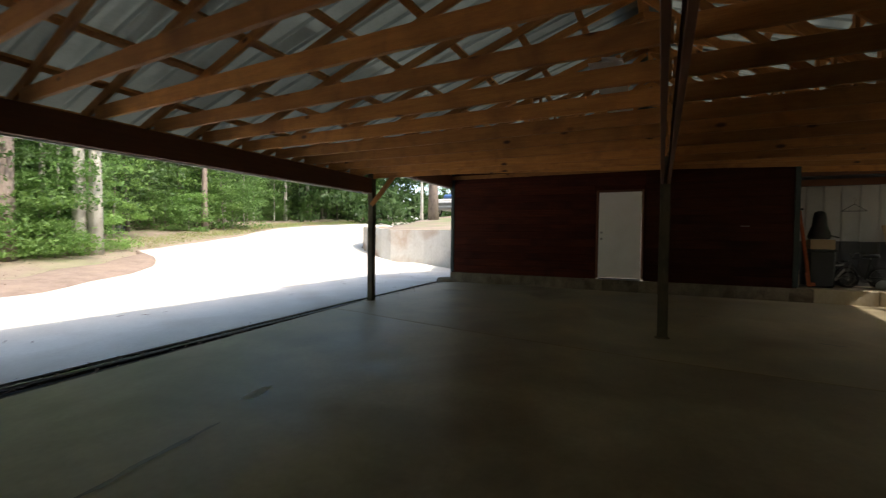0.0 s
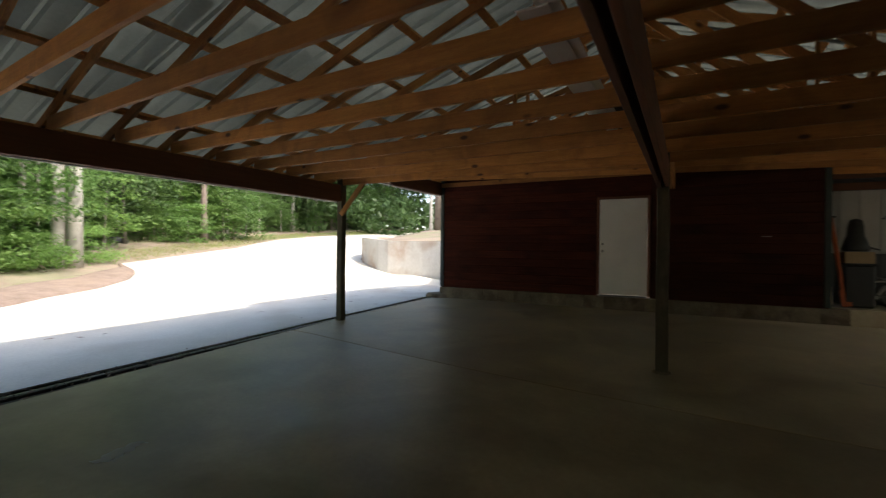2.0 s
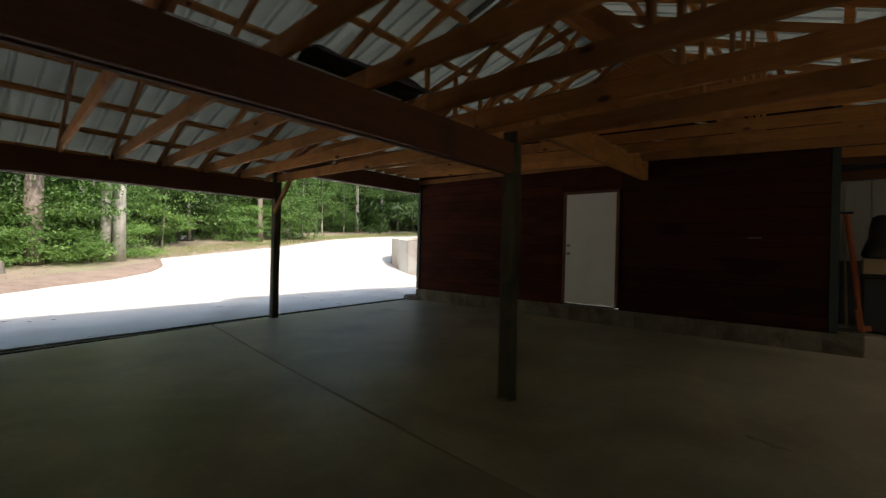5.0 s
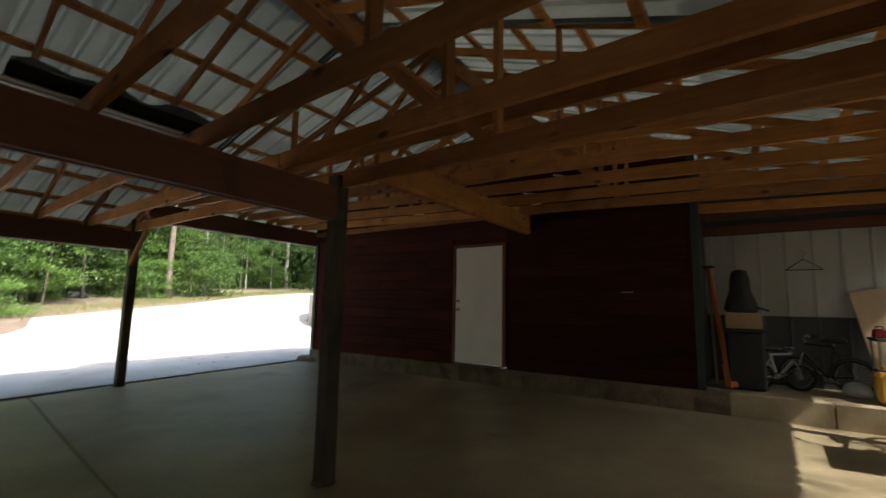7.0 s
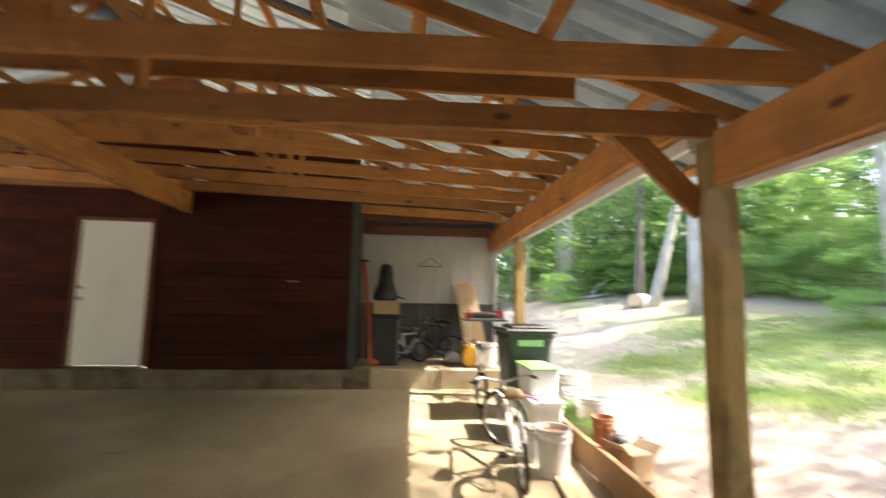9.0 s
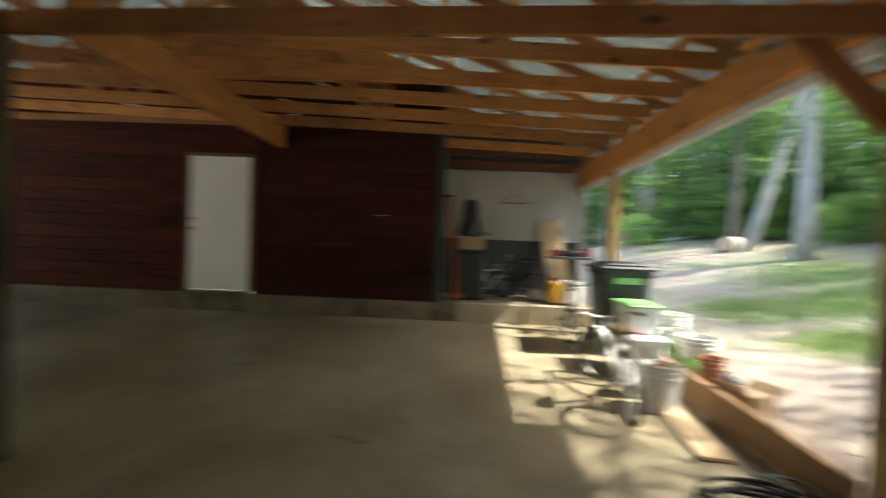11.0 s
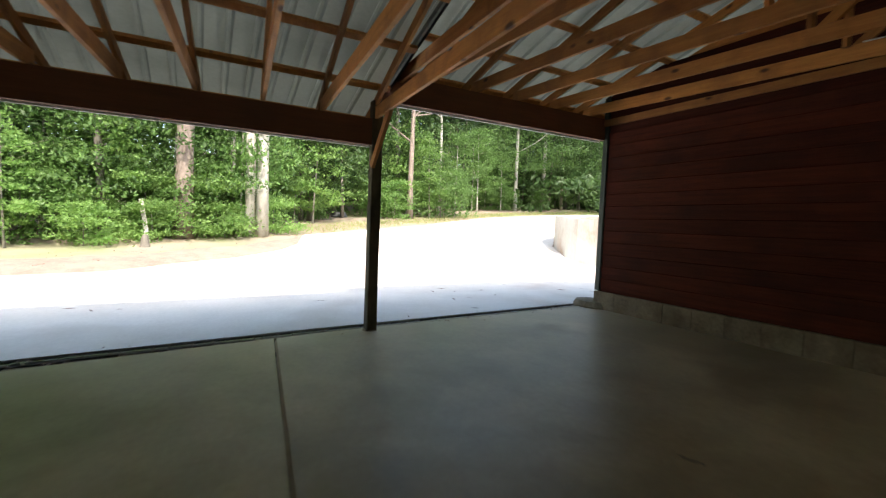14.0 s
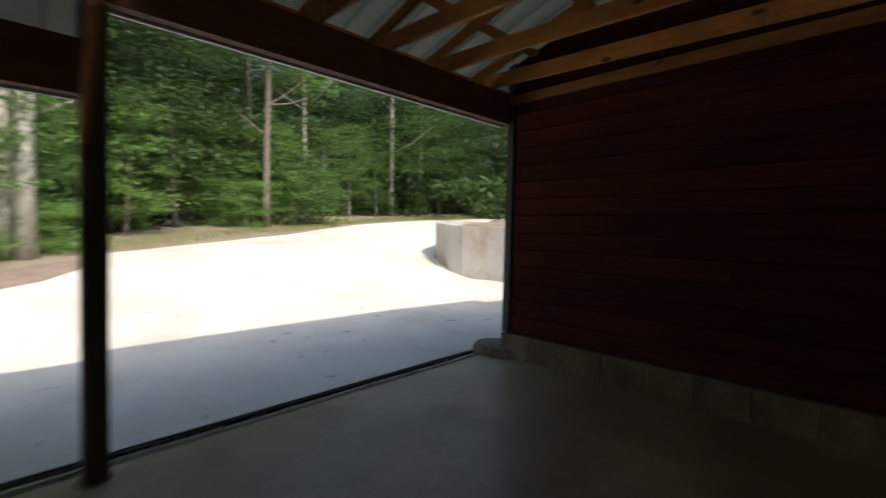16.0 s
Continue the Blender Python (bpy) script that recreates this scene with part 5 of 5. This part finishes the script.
# trees that stand out beside the drive
plant("pine", -14.5, 5.4, 1.0, 20)
plant("tall", -14.77, 7.06, 1.2, 200)
plant("tall", -14.72, 7.44, 1.3, 85)
plant("oak", -15.9, 6.6, 0.62, 90)
plant("pine", -20.1, 15.05, 0.62, 60, "slender pine with pinkish brown bark beside the drive")
plant("tall", -22.5, 17.9, 0.72)
plant("oak", -26, 26, 0.9)
plant("pine", -12.4, 25.5, 1.25, 40, "thick grey-brown pine trunk standing on the raised bed")
plant("tall", -17.6, 33, 1.0, 100)
plant("oak", -13.6, 1.6, 0.6)
for x, y, k, s in ((-14.9, 3.4, "sapling", 0.8), (-14.3, 2.2, "bush2", 1.1), (-15.2, 4.5, "bush", 1.2), (-14.9, 6.2, "bush", 1.25), (-13.1, 3.3, "bush", 0.7), (-15.3, 5.6, "bush2", 0.8),
                   (-15.4, 7.9, "bush", 0.8), (-14.0, 4.6, "bush", 0.75), (-14.5, 6.4, "bush", 0.7), (-20.3, 16.2, "sapling", 0.8), (-20.6, 17.0, "bush2", 1.2), (-20.2, 14.2, "bush2", 0.85), (-21.2, 18.2, "sapling2", 0.7), (-12.7, 2.0, "sapling", 0.55), (-12.6, 0.6, "bush2", 0.8), (-12.4, -1.5, "sapling2", 0.7)):
    plant(k, x, y, s)
for k in range(64):
    y = rng.uniform(8.5, 36)
    x = between(DRIVE_OUT, y) - 2.6 - rng.uniform(0, 5.0)
    plant(("bush2", "sapling2", "oak2", "sapling")[k % 4], x - (1.5 if k % 4 == 2 else 0.0), y, rng.uniform(0.55, 0.95))
for k in range(26):
    y = rng.uniform(-2, 8.5)
    plant(("bush2", "sapling2")[k % 2], between(DRIVE_OUT, y) - 3.4 - rng.uniform(0, 4.0), y, rng.uniform(0.6, 1.0))
# the wood behind them
for k in range(150):
    y = rng.uniform(-14, 52)
    x = between(DRIVE_OUT, y) - (3.6 if y < 8.2 else 4.2) - rng.uniform(0, 1) ** 1.4 * 19
    kind = ("oak", "oak2", "slim", "sapling2", "slim", "oak2", "bush2", "sapling")[k % 8]
    plant(kind, x, y, rng.uniform(0.65, 1.1))
for k in range(26):
    plant(("oak2", "oak", "slim")[k % 3], rng.uniform(-30, -3), rng.uniform(44, 66), rng.uniform(0.8, 1.1))

# the garden side
# the tall tree at (14.4, 12.6) is added so its crown shades the alcove
for x, y, k, s, t in ((11.3, 24.4, "big", 1.25, 30), (11.5, 18.0, "oak2", 1.0, 180), (11.35, 17.3, "leaner", 1.0, 0), (11.25, 15.1, "big", 0.54, 60), (9.3, 26, "oak", 1.0, 0), (17.5, 14.0, "tall", 1.1, 0), (19, 10.5, "oak", 1.0, 0), (14.4, 12.6, "tall", 1.0, 0)):
    plant(k, x, y, s, t)
for k in range(96):
    a = radians(rng.uniform(-75, 84))
    d = rng.uniform(19, 34)
    x, y = 4 + d * math.cos(a), 6 + d * math.sin(a)
    if (x < 8.0 and y < 24) or (y < 13 and d < 30):
        continue
    plant(("oak2", "oak", "sapling2", "bush2", "sapling2", "bush", "sapling")[k % 7], x, y, rng.uniform(0.7, 1.05) * (0.9 if x < 14 else 1.1))

for k in range(26):
    a = radians(90 - rng.uniform(9, 50))
    d = rng.uniform(17.5, 24)
    plant(("bush2", "sapling", "bush", "sapling2")[k % 4], 3.8 + d * math.cos(a), 4.6 + d * math.sin(a), rng.uniform(0.7, 1.1))

# the wood's edge along the top of the lawn
for k in range(36):
    y = 9.0 + k * 0.5 + rng.uniform(-0.3, 0.3)
    x = 12.9 + 0.02 * y + rng.uniform(0, 1.6) + (2.6 if k % 3 == 1 else 0.0)
    plant(("bush2", "sapling", "bush")[k % 3], x, y, rng.uniform(0.6, 0.95))
plant("bush", 11.75, 11.45, 0.42, label="rounded bright green bush on the lawn")
plant("tall", 13.2, 12.2, 0.8, 40)
for x, y, sc in ((5.7, 8.86, 0.16), (5.62, 9.2, 0.2), (5.95, 9.35, 0.15)):
    plant("bush", x, y, sc, label="small green weed among the flower pots")


def fallen_limb(points, r, label):
    t = group_at("fallen_limb", points[0][0], points[0][1], rise(*points[0][:2]), label, "fallen branch")
    rel = [(x - points[0][0], y - points[0][1], rise(x, y) - rise(*points[0][:2]) + h) for x, y, h in points]
    part("stem", tube(rel, [r * (1 - 0.5 * i / (len(rel) - 1)) for i in range(len(rel))], 8), M_BARK, t, smooth=True)
    m = Vector(rel[1])
    part("twig", tube([m, m + Vector((0.35, -0.25, 0.4)), m + Vector((0.5, -0.5, 0.75))], [r * 0.5, r * 0.35, r * 0.15], 6), M_BARK, t, smooth=True)
    return t


fallen_limb([(11.9, 22.6, 0.08), (11.4, 22.9, 0.55), (11.0, 23.4, 1.1)], 0.12, "pale broken limb propped at the wood's edge")
fallen_limb([(10.6, 22.0, 0.06), (11.3, 21.6, 0.1), (12.3, 21.3, 0.14)], 0.07, "pale dead branch lying at the wood's edge")
sl = group_at("cut_log", 11.25, 17.75, rise(11.25, 17.75), "short pale cut log lying under the leaning tree", "log")
part("wood", tube([(-0.3, -0.25, 0.18), (0.3, 0.25, 0.2)], 0.2, 14), M_BARK, sl)
part("cut_end", tube([(-0.302, -0.252, 0.18), (-0.318, -0.264, 0.18)], 0.18, 14), M_PLY, sl, "fresh pale sawn end")
# unseen trees added as blockers to shade the front bay from the garden side
for x, y, k, s in ((10.6, 3.2, "oak2", 1.0), (11.8, 0.4, "oak", 1.0), (10.9, -2.2, "oak2", 1.05), (13.4, 2.4, "oak", 1.1), (12.6, -4.6, "oak2", 1.1), (14.6, -1.0, "oak", 1.15), (11.4, -7.0, "oak", 1.0), (15.8, 4.4, "oak2", 1.1)):
    plant(k, x, y, s)

# far woods, too dense to count
clumps = []
for k in range(1500):
    a = rng.uniform(math.pi * 0.42, math.pi * 1.35)
    d = rng.uniform(38, 52)
    x, y = d * math.cos(a), 6 + d * math.sin(a)
    clumps.append((x, y, rise(x, y) + rng.uniform(0, 1) ** 1.1 * 15, 1.0))
for k in range(1500):
    a = rng.uniform(-math.pi * 0.45, math.pi * 0.42)
    d = rng.uniform(31, 40)
    x, y = 4 + d * math.cos(a), 6 + d * math.sin(a)
    clumps.append((x, y, rise(x, y) + rng.uniform(0, 1) ** 1.2 * 14, 1.0))
for k in range(1500):
    a = rng.uniform(-math.pi * 0.45, math.pi * 1.35)
    d = rng.uniform(34, 50)
    x, y = 2 + d * math.cos(a), 6 + d * math.sin(a)
    clumps.append((x, y, rise(x, y) + rng.uniform(0, 3.2), 0.9))
far = new("far_woods", leaf_mesh("far_woods", M_LEAF3, clumps, 34, 0.3, 1.0))
tagged(far, "dense green woodland in the distance, darkened for shaded depth", "woods", kind="stuff")


def tufts(name, mat, spots, n, h, label, category):
    """Thin upright blades scattered round the spots."""
    verts, faces = [], []
    for sx, sy, rx, ry in spots:
        for _ in range(n):
            x, y = sx + rng.normal() * rx, sy + rng.normal() * ry
            if between(DRIVE_OUT, y) - 0.15 < x < 5.7:
                continue
            z = rise(x, y) + lumps(x, y) - 0.01
            t, hh, w = rng.uniform(0, 6.28), h * rng.uniform(0.4, 1.3), rng.uniform(0.004, 0.009)
            lx, ly = rng.normal() * hh * 0.45, rng.normal() * hh * 0.45
            i = len(verts)
            verts += [(x - w * math.cos(t), y - w * math.sin(t), z), (x + w * math.cos(t), y + w * math.sin(t), z), (x + lx, y + ly, z + hh)]
            faces.append((i, i + 1, i + 2))
    me = bpy.data.meshes.new(name)
    me.from_pydata(verts, [], faces)
    me.materials.append(mat)
    return tagged(new(name, me), label, category, kind="stuff")


edge_spots = [(between(DRIVE_OUT, y) - 1.2, y, 0.7, 0.8) for y in np.arange(8.8, 34, 0.9)]
tufts("grass", M_GRASS, edge_spots, 520, 0.1, "thin green verge grass along the drive", "grass")
tufts("dry_grass", M_STRAW, edge_spots, 420, 0.09, "dry straw-coloured grass along the drive", "grass")
lawn = [(7.8, 11.5, 0.35, 0.5), (8.7, 11.2, 0.5, 0.5), (9.5, 11.2, 0.6, 0.5), (10.4, 10.8, 0.6, 0.6), (10.9, 11.4, 0.6, 0.6), (9.8, 12.8, 0.7, 0.6), (11.6, 10.2, 0.8, 0.9), (9.4, 9.5, 0.5, 0.5), (8.2, 8.8, 0.4, 0.4),
        (10.2, 8.6, 0.8, 0.8), (11.5, 12.6, 0.7, 0.9), (10.6, 13.8, 0.7, 0.7), (11.8, 8.0, 0.9, 0.9), (7.7, 9.6, 0.3, 0.3), (12.3, 11.2, 0.6, 1.0)]
tufts("lawn_grass", M_GRASS, lawn, 5600, 0.055, "patchy green lawn on the garden slope", "grass")
# dead leaves on the garden slope and under the trees
bm_v, bm_f = [], []
for k in range(7000):
    if k % 3:
        x, y = rng.uniform(5.9, 15), rng.uniform(4, 22)
    else:
        y = rng.uniform(-4, 30)
        x = between(DRIVE_OUT, y) - 0.2 - abs(rng.normal()) * 2.0
    z = rise(x, y) + lumps(x, y) + 0.012
    t, s = rng.uniform(0, 6.28), rng.uniform(0.014, 0.034)
    c, d = math.cos(t) * s, math.sin(t) * s
    i = len(bm_v)
    bm_v += [(x - c, y - d, z), (x + d * 0.5, y - c * 0.5, z + rng.uniform(0, 0.02)), (x + c, y + d, z + rng.uniform(0, 0.015)), (x - d * 0.5, y + c * 0.5, z + 0.004)]
    bm_f.append((i, i + 1, i + 2, i + 3))
for k in range(90):
    x, y = rng.uniform(-13, -5.1), rng.uniform(-1, 15)
    if x < between(DRIVE_OUT, y) + 0.6:
        continue
    t, ln = rng.uniform(0, 6.28), rng.uniform(0.03, 0.11)
    c, d, z = math.cos(t) * ln, math.sin(t) * ln, rise(x, y) + 0.004
    i = len(bm_v)
    bm_v += [(x - c, y - d, z), (x + d * 0.12, y - c * 0.12, z + 0.008), (x + c, y + d, z + 0.004), (x - d * 0.12, y + c * 0.12, z)]
    bm_f.append((i, i + 1, i + 2, i + 3))
me = bpy.data.meshes.new("fallen_leaves")
me.from_pydata(bm_v, [], bm_f)
me.materials.append(M_MULCH)
tagged(new("fallen_leaves", me), "scattered dry fallen leaves", "leaves", kind="stuff")
